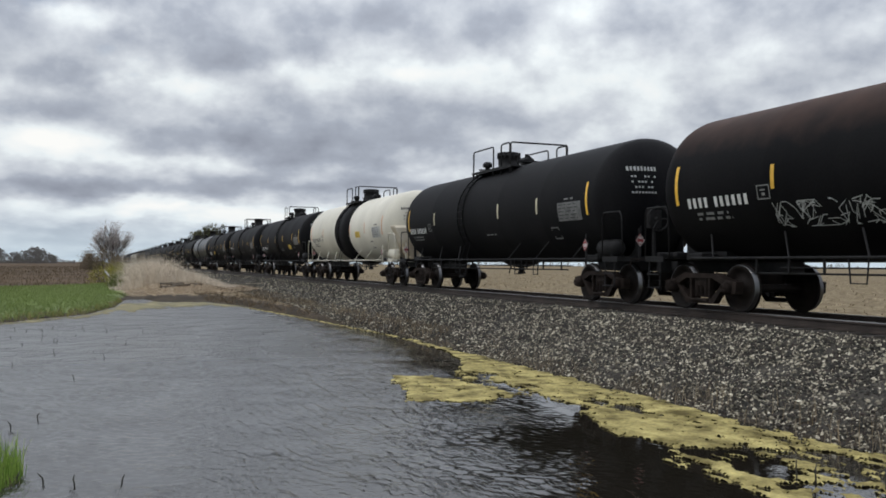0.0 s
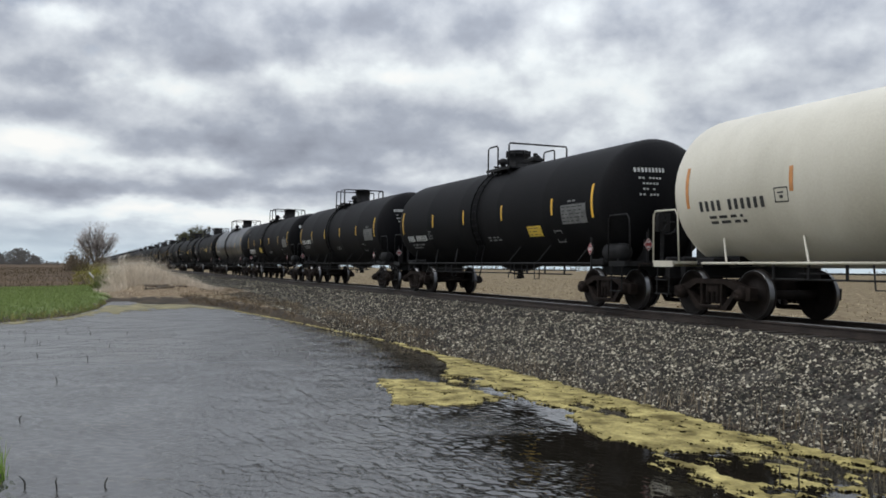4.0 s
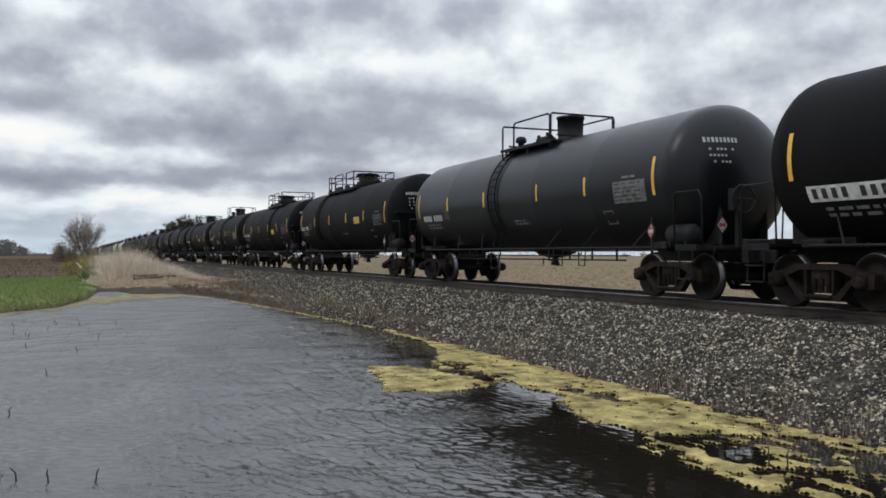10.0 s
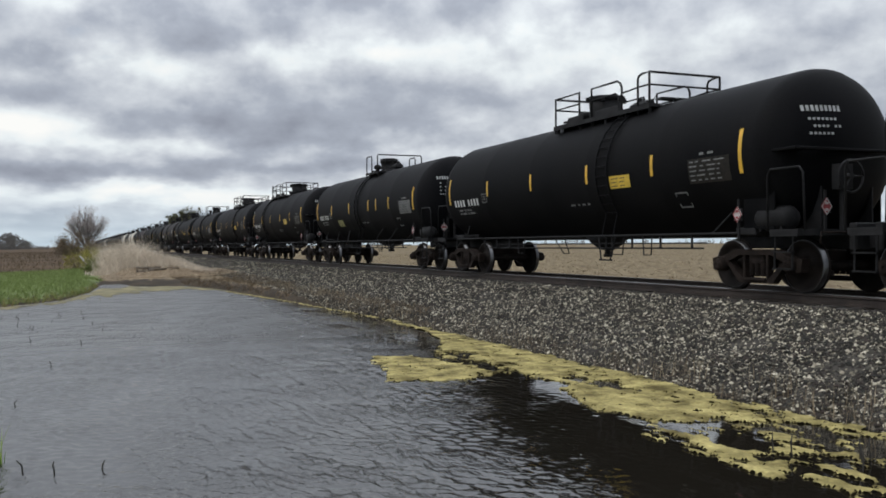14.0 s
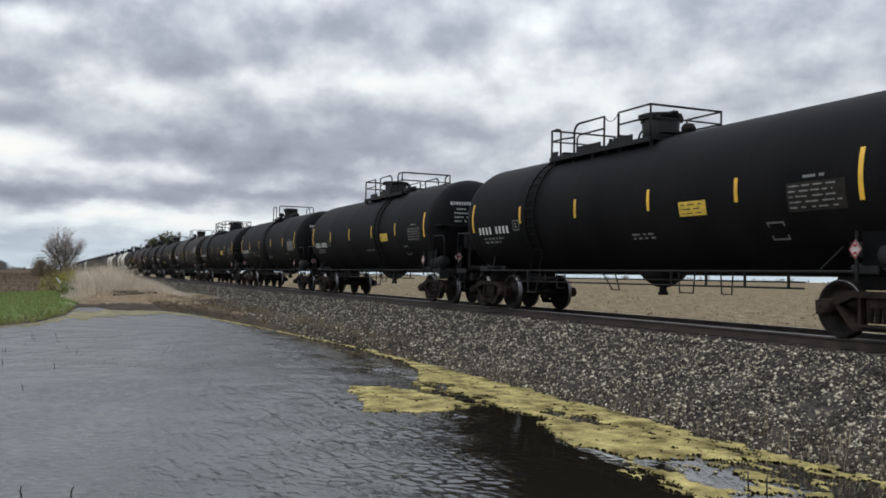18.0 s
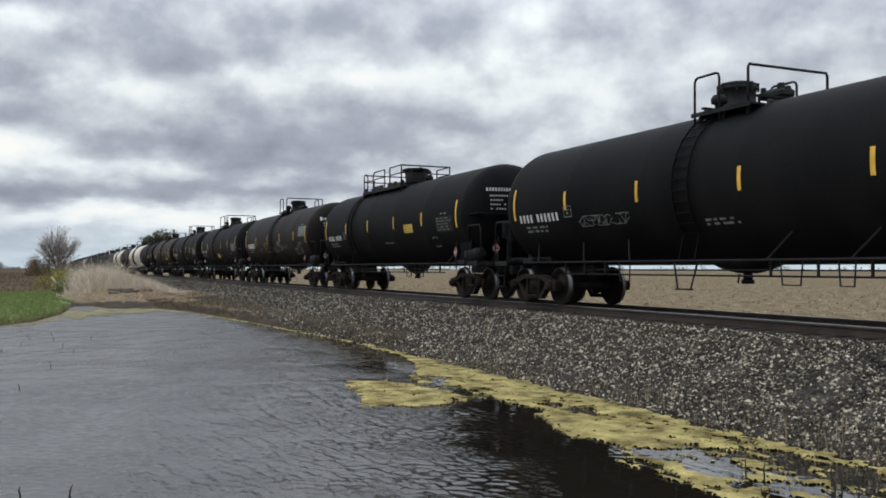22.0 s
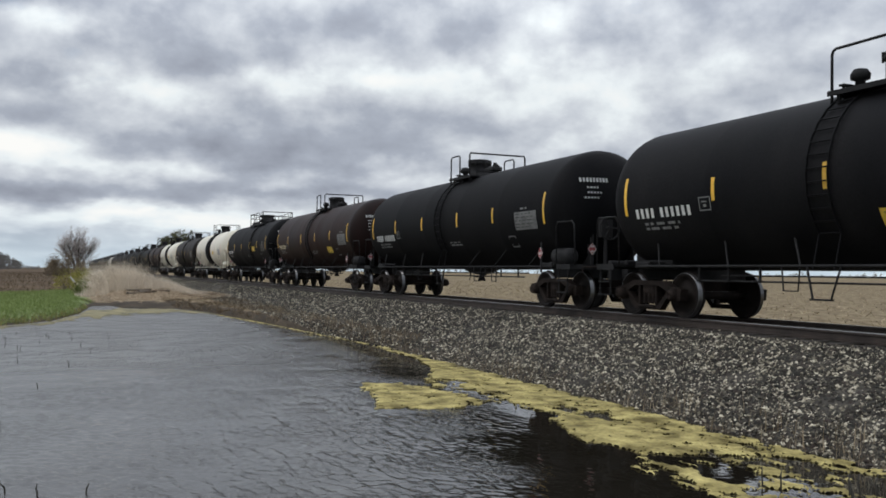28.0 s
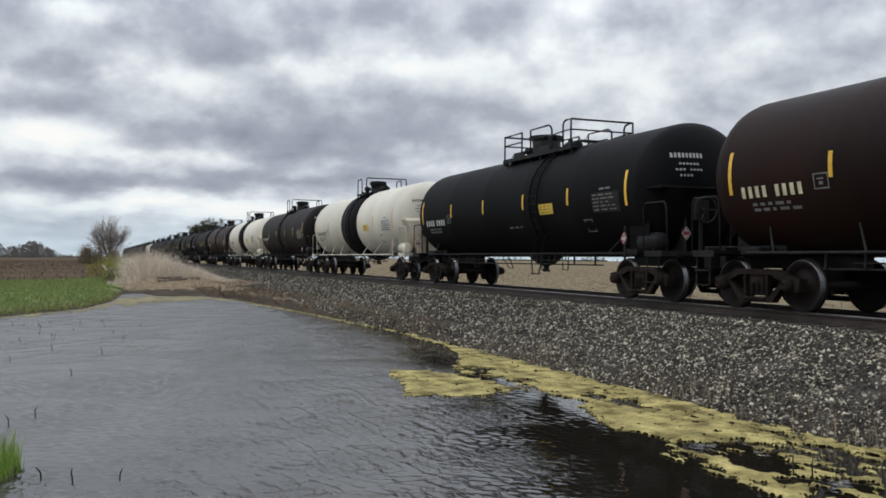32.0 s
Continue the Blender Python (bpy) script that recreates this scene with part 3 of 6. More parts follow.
def build_rail_b_low(bm, side):
    y, h, b, m = side * 0.93, GUARD_TOP, 3.66, 4.25
    pipe(bm, [(-3.27, y, b), (-3.27, y, h), (-3.02, y, h), (-2.90, y, h - 0.03), (-2.85, y, h - 0.10), (-2.85, y, b)], 0.026)
    pipe(bm, [(-3.27, y, m), (-2.85, y, m), (-2.23, y, m - 0.03)], 0.021)
    pipe(bm, [(-2.23, y, b), (-2.23, y, h - 0.16), (-2.17, y, h - 0.06), (-2.05, y, h), (-0.97, y, h), (-0.97, y, b)], 0.026)
    pipe(bm, [(-2.10, y, b), (-2.10, y, m - 0.06), (-1.98, y, m), (-0.97, y, m)], 0.021)
    if side < 0:
        for z, r in ((h, 0.026), (m, 0.021)):
            pipe(bm, [(-3.27, -0.93, z), (-3.27, 0.93, z)], r)


def build_rail_b_high(bm, side):
    y, h, b, m = side * 0.93, GUARD_TOP, 3.66, 4.25
    pipe(bm, [(-0.42, y, b), (-0.42, y, h), (0.73, y, h), (0.73, y, b)], 0.027)
    pipe(bm, [(-0.42, y, m), (0.73, y, m)], 0.021)
    if side < 0:
        for z, r in ((h, 0.027), (m, 0.021)):
            pipe(bm, [(0.73, -0.93, z), (0.73, 0.93, z)], r)


def build_chain(bm):
    # slack safety chain across the gap in the rail
    a, b = Vector((-0.97, -0.93, GUARD_TOP)), Vector((-0.42, -0.93, GUARD_TOP))
    pts = [a.lerp(b, k / 8) - Vector((0, 0, 0.60 * (k / 8) * (1 - k / 8))) for k in range(9)]
    pipe(bm, pts, 0.009, 4)


def build_dome_a(bm):
    lathe(bm, [(RZ - 0.24, 0.40), (RZ - 0.06, 0.38), (RZ - 0.04, 0.34), (RZ + 0.30, 0.34), (RZ + 0.31, 0.37), (RZ + 0.37, 0.37)], "z", 24)


def build_bucket(bm):
    lathe(bm, [(RZ - 0.24, 0.38), (RZ - 0.08, 0.37), (RZ - 0.06, 0.33), (RZ + 0.45, 0.35), (RZ + 0.45, 0.375), (RZ + 0.51, 0.375), (RZ + 0.52, 0.10)], "z", 24)


def build_lid_a(bm):
    lathe(bm, [(RZ + 0.36, 0.36), (RZ + 0.42, 0.36), (RZ + 0.45, 0.31), (RZ + 0.47, 0.10)], "z", 20)


def build_dome_b(bm):
    lathe(bm, [(RZ - 0.30, 0.40), (RZ + 0.05, 0.40), (RZ + 0.36, 0.42)], "z", 24)


def build_lid_b(bm):
    lathe(bm, [(RZ + 0.34, 0.44), (RZ + 0.42, 0.47), (RZ + 0.46, 0.46), (RZ + 0.48, 0.2), (RZ + 0.485, 0.02)], "z", 24)


def build_clamp(bm):
    box(bm, 0.47, 0, RZ + 0.38, 0.09, 0.09, 0.12)


def build_hinge(bm):
    box(bm, 0.55, -0.1, RZ + 0.42, 0.22, 0.12, 0.07, 0.01)


def build_bolt(bm):
    rod(bm, (0.375, 0, RZ + 0.26), (0.375, 0, RZ + 0.43), 0.025)


def build_valve(bm):
    rod(bm, (0, 0, RZ - 0.25), (0, 0, RZ + 0.05), 0.17, 12)
    box(bm, 0, 0, RZ + 0.07, 0.62, 0.34, 0.13, 0.03)
    rod(bm, (-0.32, 0, RZ + 0.12), (0.30, 0, RZ + 0.12), 0.08, 10)
    rod(bm, (0.12, 0, RZ + 0.1), (0.12, 0, RZ + 0.27), 0.07, 8)
    rod(bm, (-0.2, -0.12, RZ + 0.1), (-0.2, -0.12, RZ + 0.22), 0.05, 8)


def build_relief(bm):
    lathe(bm, [(RZ - 0.25, 0.10), (RZ + 0.10, 0.08), (RZ + 0.12, 0.15), (RZ + 0.20, 0.16), (RZ + 0.28, 0.11), (RZ + 0.30, 0.03)], "z", 12)


def build_shield(bm):
    # side plates below the tank end, under a ledge
    for y in (-1.22, 1.22):
        box(bm, -0.22, y, 1.74, 0.76, 0.04, 1.30, 0.01)
    for y in (-1.20, 1.20):
        box(bm, 0.05, y, 2.42, 1.44, 0.34, 0.05, 0.01)
    box(bm, 0.72, 0, 2.42, 0.12, 2.3, 0.05, 0.01)


def build_housing(bm):
    # plates that draw in from the tank's sides down to the sill
    rings = []
    for z, x0, x1, y in ((2.43, -1.15, 0.66, 1.43), (2.34, -1.15, 0.80, 1.42), (1.55, -0.75, 0.82, 1.02), (1.06, -0.45, 0.82, 0.62)):
        rings.append([bm.verts.new(c) for c in ((x0, -y, z), (x1, -y * 0.90, z), (x1, y * 0.90, z), (x0, y, z))])
    for p, q in zip(rings, rings[1:]):
        for k in range(4):
            bm.faces.new((p[k], p[(k + 1) % 4], q[(k + 1) % 4], q[k]))
    bm.faces.new(rings[0])
    bm.faces.new(rings[-1][::-1])
    bmesh.ops.recalc_face_normals(bm, faces=bm.faces)
    bmesh.ops.bevel(bm, geom=list(bm.edges), offset=0.02, segments=1, affect="EDGES")
    for y in (-1.28, 1.28):
        for x in (-0.6, 0.0, 0.6):
            rod(bm, (x, y * 1.04, 2.05), (x, y * 1.00, 2.05), 0.03, 8)


def build_reservoir(bm):
    g0 = set(bm.verts)
    lathe(bm, [(-0.42, 0.05), (-0.38, 0.16), (-0.30, 0.21), (0.30, 0.21), (0.38, 0.16), (0.42, 0.05)], "x", 16)
    bmesh.ops.translate(bm, vec=(0, -1.08, 1.28), verts=[v for v in bm.verts if v not in g0])
    for x in (-0.25, 0.25):
        box(bm, x, -1.08, 1.16, 0.05, 0.3, 0.2)


def build_brake_wheel(bm):
    g0 = set(bm.verts)
    pts = [(0, 0.27 * math.cos(2 * math.pi * i / 16), 0.27 * math.sin(2 * math.pi * i / 16)) for i in range(17)]
    pipe(bm, pts, 0.02, 5)
    for i in range(3):
        a = 2 * math.pi * i / 3
        rod(bm, (0, 0, 0), (0, 0.27 * math.cos(a), 0.27 * math.sin(a)), 0.014, 5)
    rod(bm, (-0.12, 0, 0), (0.03, 0, 0), 0.05, 8)
    box(bm, -0.18, 0, 0, 0.16, 0.3, 0.42)
    rod(bm, (-0.18, 0, -0.2), (-0.18, 0, -0.95), 0.05)
    bmesh.ops.translate(bm, vec=(0, -0.45, 1.95), verts=[v for v in bm.verts if v not in g0])


def build_placard(bm):
    s = 0.145
    a = [(0, -s), (s * 0.8, 0), (0, s), (-s * 0.8, 0)]
    extrude_outline(bm, a, -0.006, 0.006)
    build_placard_print(bm)
    for f in bm.faces:
        f.material_index = 1 if f.calc_center_median().y < -0.0085 else 0


def build_placard_print(bm):
    s = 0.145
    for k in range(4):
        p = [(0, -s), (s * 0.8, 0), (0, s), (-s * 0.8, 0)]
        (x0, z0), (x1, z1) = p[k], p[(k + 1) % 4]
        q = [(x0, z0), (x1, z1), (x1 * 0.80, z1 * 0.80), (x0 * 0.80, z0 * 0.80)]
        bm.faces.new([bm.verts.new((x, -0.009, z)) for x, z in q])
    for z in (-0.055, 0.055):
        bm.faces.new([bm.verts.new((x, -0.009, zz)) for x, zz in ((-0.038, z - 0.02), (0.038, z - 0.02), (0.03, z + 0.022), (-0.03, z + 0.022))])
    bmesh.ops.recalc_face_normals(bm, faces=bm.faces)


def build_placard_post(bm):
    box(bm, 0, 0.03, -0.1, 0.05, 0.03, 0.75)
    box(bm, 0, 0.02, 0, 0.22, 0.012, 0.22)


def strip_mesh(x, tall):
    def build(bm):
        z0, z1 = (2.08, 2.86) if tall else (2.22, 2.64)
        decal(bm, x - 0.045, x + 0.045, z0, z1, 6)
    return build


SPIN = []          # wheelsets, all keyed at the end
CARS = []


def rail_pair(key, build, plat):
    for side in (-1, 1):
        shared("handrail", (key, side), lambda bm, side=side: build(bm, side), IRON, plat)


def tank_car(i, cx, style="A", paint=None, flip=False, panel=False, sheet=True, plate=False, tags=(), strips=None, label="", trim=None, panel_x=2.35, panel_z=2.05, sheet_at=(0.0, 0.0), mark=(-6.3, -4.5, 2.0, 0.19), top=(-0.37, 0.31, 1.0, 1.05, -0.25, 0.75, -0.15), cross=False):
    """One car with all its parts. cx: its middle along the track at mid-clip."""
    rng = random.Random(100 + i)
    paint = paint or BLACK
    trim = trim or IRON
    car = new("tank_car")
    car["label"], car["category"], car["group"] = label, "tank car", "cars of the freight train"
    pname = paint.name
    tank = shared("tank", "shell" + pname, build_shell, paint, car)
    turn = pose(0, 0, 0, 0, 0, 180)
    if style == "W":
        shared("band", "band", build_band, BLACK, tank, label="black painted centre band")
    # lettering and strips on the pond side
    xs = strips or (-6.6, -3.87, -1.28, 1.42, 3.9, 6.5)
    for n, x in enumerate(xs):
        tall = n in (0, len(xs) - 1)
        sm = ORANGE if style == "W" else (PALE_STRIP if i == 1 and not tall else YELLOW)
        shared("reflective_strip", ("strip", round(x, 2), tall, sm.name), strip_mesh(x, tall), sm, tank)
    ink = DARK_MARK if style == "W" else STENCIL
    dim = DARK_MARK if style == "W" else DIM
    mx0, mx1, mz, mh = mark
    if plate:
        bm = bmesh.new()
        decal(bm, mx0, mx1, mz, mz + mh, lift=0.004)
        part("number_plate", bm, STENCIL, tank, "white painted plate with dark lettering")
        char_bars(tank, i < 23, mx0 + 0.06, mx1 - 0.06, mz + 0.045, mh - 0.09, 8, DARK_MARK, (4,), 0.009)
    else:
        char_bars(tank, i < 23, mx0, mx1, mz, mh, 8 if style == "B" or i in (6, 9, 17) else 10, ink if i != 17 else PALE_STRIP, (4,))
    bm = bmesh.new()
    small_lines(bm, mx0 + 0.25, mz - 0.14, 2, 1.15, 0.05, rng)
    tagged(part("weight_stencil", bm, dim, tank), kind="stuff")
    bm = bmesh.new()
    bxo, bzo = mx1 + 0.22 + 3.72, mz + 0.06 - 1.92
    for a, b, c, d in ((-3.72, -3.70, 1.92, 2.22), (-3.42, -3.40, 1.92, 2.22), (-3.72, -3.40, 1.92, 1.945), (-3.72, -3.40, 2.195, 2.22), (-3.64, -3.50, 2.10, 2.13), (-3.60, -3.52, 2.0, 2.06)):
        decal(bm, a + bxo, b + bxo, c * 0.85 + 0.28 + bzo, d * 0.85 + 0.28 + bzo, 1)
    tagged(part("stencil_box", bm, dim, tank), kind="stuff")
    bm = bmesh.new()
    small_lines(bm, 0.4 + rng.uniform(-0.3, 0.3), 1.75, rng.randint(1, 2), 0.9, 0.04, rng)
    tagged(part("stencil_line", bm, dim, tank), kind="stuff")
    if sheet:
        bm = bmesh.new()
        sx, sz = sheet_at
        decal(bm, 5.05 + sx, 6.22 + sx, 1.98 + sz, 2.44 + sz, 3, 0.004)
        sh = part("data_sheet", bm, {"B": SHEET, "W": LIGHT_SHEET}.get(style, PALE_SHEET) if sz == 0 else DIM, tank, "grey printed data sheet")
        bm = bmesh.new()
        for k in range(5):
            small_lines(bm, 5.10 + sx, 2.37 + sz - k * 0.085, 1, 1.05, 0.026, rng)
        for v in bm.verts:
            v.co.y -= 0.003
        tagged(part("print", bm, DIM if style == "B" else DARK_MARK, sh), kind="stuff")
        bm = bmesh.new()
        small_lines(bm, 5.4 + sx, 2.50 + sz, 1, 0.5, 0.045, rng)
        tagged(part("heading", bm, dim, tank), kind="stuff")
    if panel:
        bm = bmesh.new()
        decal(bm, panel_x, panel_x + 0.76, panel_z, panel_z + 0.27, 3, 0.004)
        pn = part("yellow_panel", bm, FADED if i == 9 else PANEL, tank, "faded olive printed panel" if i == 9 else "yellow printed panel")
        bm = bmesh.new()
        for k in range(3):
            small_lines(bm, panel_x + 0.07, panel_z + 0.20 - k * 0.08, 1, 0.62, 0.018, rng)
        for v in bm.verts:
            v.co.y -= 0.003
        tagged(part("print", bm, DARK_MARK, pn), kind="stuff")
    bm = bmesh.new()
    for a, b, c, d in ((4.5, 4.53, 1.55, 1.85), (4.85, 4.88, 1.55, 1.85), (4.5, 4.88, 1.55, 1.58), (4.5, 4.88, 1.82, 1.85)):
        decal(bm, a, b, c, d, 1)
    tagged(part("stencil_frame", bm, dim, tank), kind="stuff")
    # lettering on the shoulder of the head
    bm = bmesh.new()
    for row in range(4 + i % 2):
        z = 3.08 - row * 0.125 - (0.03 if row else 0)
        n = 9 if row == 0 else rng.randint(5, 8)
        hh, w = (0.10, 0.050) if row == 0 else (0.042, 0.048)
        for c in range(n):
            if row and rng.random() < 0.2:
                continue
            yy = -0.92 + c * w * 1.6 + (0.08 if row else 0)
            q = []
            for y, zz in ((yy, z), (yy + w, z), (yy + w, z + hh), (yy, z + hh)):
                rr = min(0.985, math.hypot(y, zz - TANK_Z) / TANK_R)
                q.append(bm.verts.new((HALF + 0.74 * math.sqrt(1 - rr * rr) + 0.006, y, zz)))
            bm.faces.new(q)
    bmesh.ops.recalc_face_normals(bm, faces=bm.faces)
    if i in (5, 14):
        pb = bmesh.new()
        q = []
        for y, zz in ((-0.96, 3.05), (-0.20, 3.05), (-0.20, 3.21), (-0.96, 3.21)):
            rr = min(0.985, math.hypot(y, zz - TANK_Z) / TANK_R)
            q.append(pb.verts.new((HALF + 0.74 * math.sqrt(1 - rr * rr) + 0.012, y, zz)))
        pb.faces.new(q)
        part("head_plate", pb, STENCIL, tank, "white painted plate on the tank head")
    tagged(part("end_lettering", bm, DARK_MARK if style == "W" else END_INK, tank), kind="stuff")
    for x0, x1, z0, z1, strokes, mat in tags:
        bm = bmesh.new()
        scribble(bm, x0, x1, z0, z1, strokes, 0.015, rng)
        tagged(part("spray_tag", bm, mat, tank, "sprayed graffiti strokes"), kind="stuff")
    # top platform
    m = pose(-0.2, 0, 0) @ turn if flip else Matrix()
    kind = "b" if style == "B" else "a"
    if kind == "a":
        xl, le, t0, xr, dx, vx, rx = top
        plat = shared("top_platform", ("deck_a", xl, xr), deck_a(xl, xr), IRON, car)
        if cross:
            shared("handrail", ("cross", xl), guard_cross(xl), IRON, plat)
        else:
            rail_pair(("loop", xl, le), guard_loop(xl, le), plat)
        if xr - t0 > 0.2:
            rail_pair(("loop", t0, xr - 0.06), guard_loop(t0, xr - 0.06), plat)
        shared("handrail", ("cross", xr), guard_cross(xr), IRON, plat)
        dome = shared("manway", "bucket" if cross else "dome_a", build_bucket if cross else build_dome_a, IRON, car, pose(dx, 0, 0))
        if not cross:
            shared("lid", "lid_a", build_lid_a, IRON, dome)
            for k in range(8 if i < 23 else 0):
                shared("bolt", "bolt", build_bolt, IRON, dome, pose(0, 0, 0, 0, 0, 45 * k))
        shared("valve", "valve", build_valve, IRON, car, pose(vx, 0, -0.02))
        shared("relief_valve", "relief", build_relief, IRON, car, pose(rx, -0.55, -0.12))
        lad_x = xl + (0.45 if cross else 0.25)
    else:
        plat = shared("top_platform", "deck_b", build_deck_b, IRON, car, m)
        rail_pair("rail_b_high", build_rail_b_high, plat)
        rail_pair("rail_b_low", build_rail_b_low, plat)
        if i < 23:
            shared("chain", "chain", build_chain, IRON, plat)
        dome = shared("manway", "dome_b", build_dome_b, IRON, car, m @ pose(-0.15, 0, 0))
        shared("lid", "lid_b", build_lid_b, IRON, dome)
        shared("hinge", "hinge", build_hinge, IRON, dome)
        for k in range(6 if i < 23 else 0):
            shared("clamp", "clamp", build_clamp, IRON, dome, pose(0, 0, 0, 0, 0, 60 * k + 17))
        shared("valve", "valve", build_valve, IRON, car, m @ pose(-1.7, 0, -0.06))
        shared("relief_valve", "relief", build_relief, IRON, car, m @ pose(0.55, 0.2, -0.1))
        lad_x = -3.3 if not flip else 2.1
    ladder = shared("ladder", "ladder", build_ladder, BLACK, car, pose(lad_x, 0, 0))
    for dx in (-0.22, 0.22):
        shared("stringer", "stringer", build_stringer, BLACK, ladder, pose(dx, 0, 0))
    shared("ladder_step", "ladder_step", build_ladder_step, IRON, ladder)
    for k in range(13 if i < 23 else 0):
        a = radians(60 - k * 8)
        shared("rung", "rung", build_rung, BLACK, ladder, pose(0, -LADDER_R * math.cos(a), TANK_Z + LADDER_R * math.sin(a)))
    # ends
    for e, mm in ((1, None), (-1, turn)):
        sill = shared("stub_sill", "sill", build_sill, IRON, car, (mm or Matrix()) @ pose(TRUCK_X, 0, 0))
        shared("coupler", "coupler", build_coupler, RUST, sill, pose(1.75 - 0.25, 0, 0))
        deck = shared("end_platform", "end_deck" + trim.name, build_end_deck, trim, car, (mm or Matrix()) @ pose(7.45, 0, 0))
        shared("grab_rail", "grab" + trim.name, build_grab, trim, deck)
        shared("grab_rail", "grab" + trim.name, build_grab, trim, deck, pose(0, 0, 0, 0, 0, 180))
        shared("step", "step", build_step, IRON, deck)
        shared("step", "step", build_step, IRON, deck, pose(0, 0, 0, 0, 0, 180))
        pm = pose(6.35 * e, -1.42, 1.36)
        if e > 0:
            holder = shared("placard_holder", "holder" + trim.name, build_placard_post, trim, car, pm)
            shared("placard", "placard", build_placard, [PLACARD, RED], holder, pose(0, 0, 0), "white diamond hazard placard with red print")
            holder = shared("placard_holder", "holder" + trim.name, build_placard_post, trim, car, pose(7.82, -0.85, 1.45, 0, 0, 90))
            shared("placard", "placard_r", build_placard, [RED, PLACARD], holder, pose(0, 0, 0), "red diamond hazard placard")
    if style == "B":
        shared("end_skirt", "shield", build_shield, BLACK, car, pose(6.90, 0, 0), "plated skirt below the tank end")
    elif style == "W":
        shared("end_skirt", "housing", build_housing, TAN, car, pose(6.90, 0, 0), "rust-stained cream housing below the tank end")
    rail_key, rail_build = ("plainrail", build_plain_rail) if style == "B" else ("siderail", build_side_rail)
    shared("side_rail", rail_key + trim.name, rail_build, trim, car)
    shared("side_rail", rail_key + trim.name, rail_build, trim, car, turn)
    shared("brake_pipe", "lowpipe", build_low_pipe, IRON, car)
    shared("bottom_outlet", "outlet" + kind, build_outlet if kind == "a" else build_outlet_b, IRON, car)
    shared("air_reservoir", "reservoir" + trim.name, build_reservoir, trim, car, pose(6.95, 0, 0))
    shared("brake_wheel", "brakewheel", build_brake_wheel, IRON, car, pose(7.95, 0, 0))
    # trucks
    for sx in (-1, 1):
        truck = shared("truck", "bolster", build_bolster, RUST, car, pose(sx * TRUCK_X, 0, 0))
        for sy, rz in ((-1, 0), (1, 180)):
            shared("side_frame", "sideframe", build_sideframe, RUST, truck, pose(0, sy * 1.0, 0, 0, 0, rz))
            for dx in (-0.14, 0, 0.14) if i < 23 else (0,):
                shared("spring", "spring", build_spring, RUST, truck, pose(dx, sy * 1.0, 0))
            for ax in (-1, 1):
                shared("bearing_cap", "cap", build_cap, RUST, truck, pose(ax * AXLE, sy * 1.09, WHEEL_R, 0, 0, rz))
        for ax in (-1, 1):
            wx = sx * TRUCK_X + ax * AXLE
            ws = shared("wheelset", "axle", build_axle, WHEEL, car, pose(wx, 0, WHEEL_R))
            shared("wheel", "wheel", build_wheel, [WHEEL, TREAD], ws, pose(0, -0.755, 0))
            shared("wheel", "wheel", build_wheel, [WHEEL, TREAD], ws, pose(0, 0.755, 0, 0, 0, 180))
            if i < 25:
                SPIN.append((ws, wx))
    CARS.append((car, cx))
    return car


# where each coupling lies along the track at mid-clip
COUPLINGS = [140.73, 124.03, 107.40, 90.88, 74.20, 57.54, 40.77, 23.93, 7.26, -9.19, -25.56, -42.35, -59.05, -75.61, -92.32, -108.83, -125.51, -142.23, -158.68]
while len(COUPLINGS) < 46:
    COUPLINGS.append(COUPLINGS[-1] - PITCH)

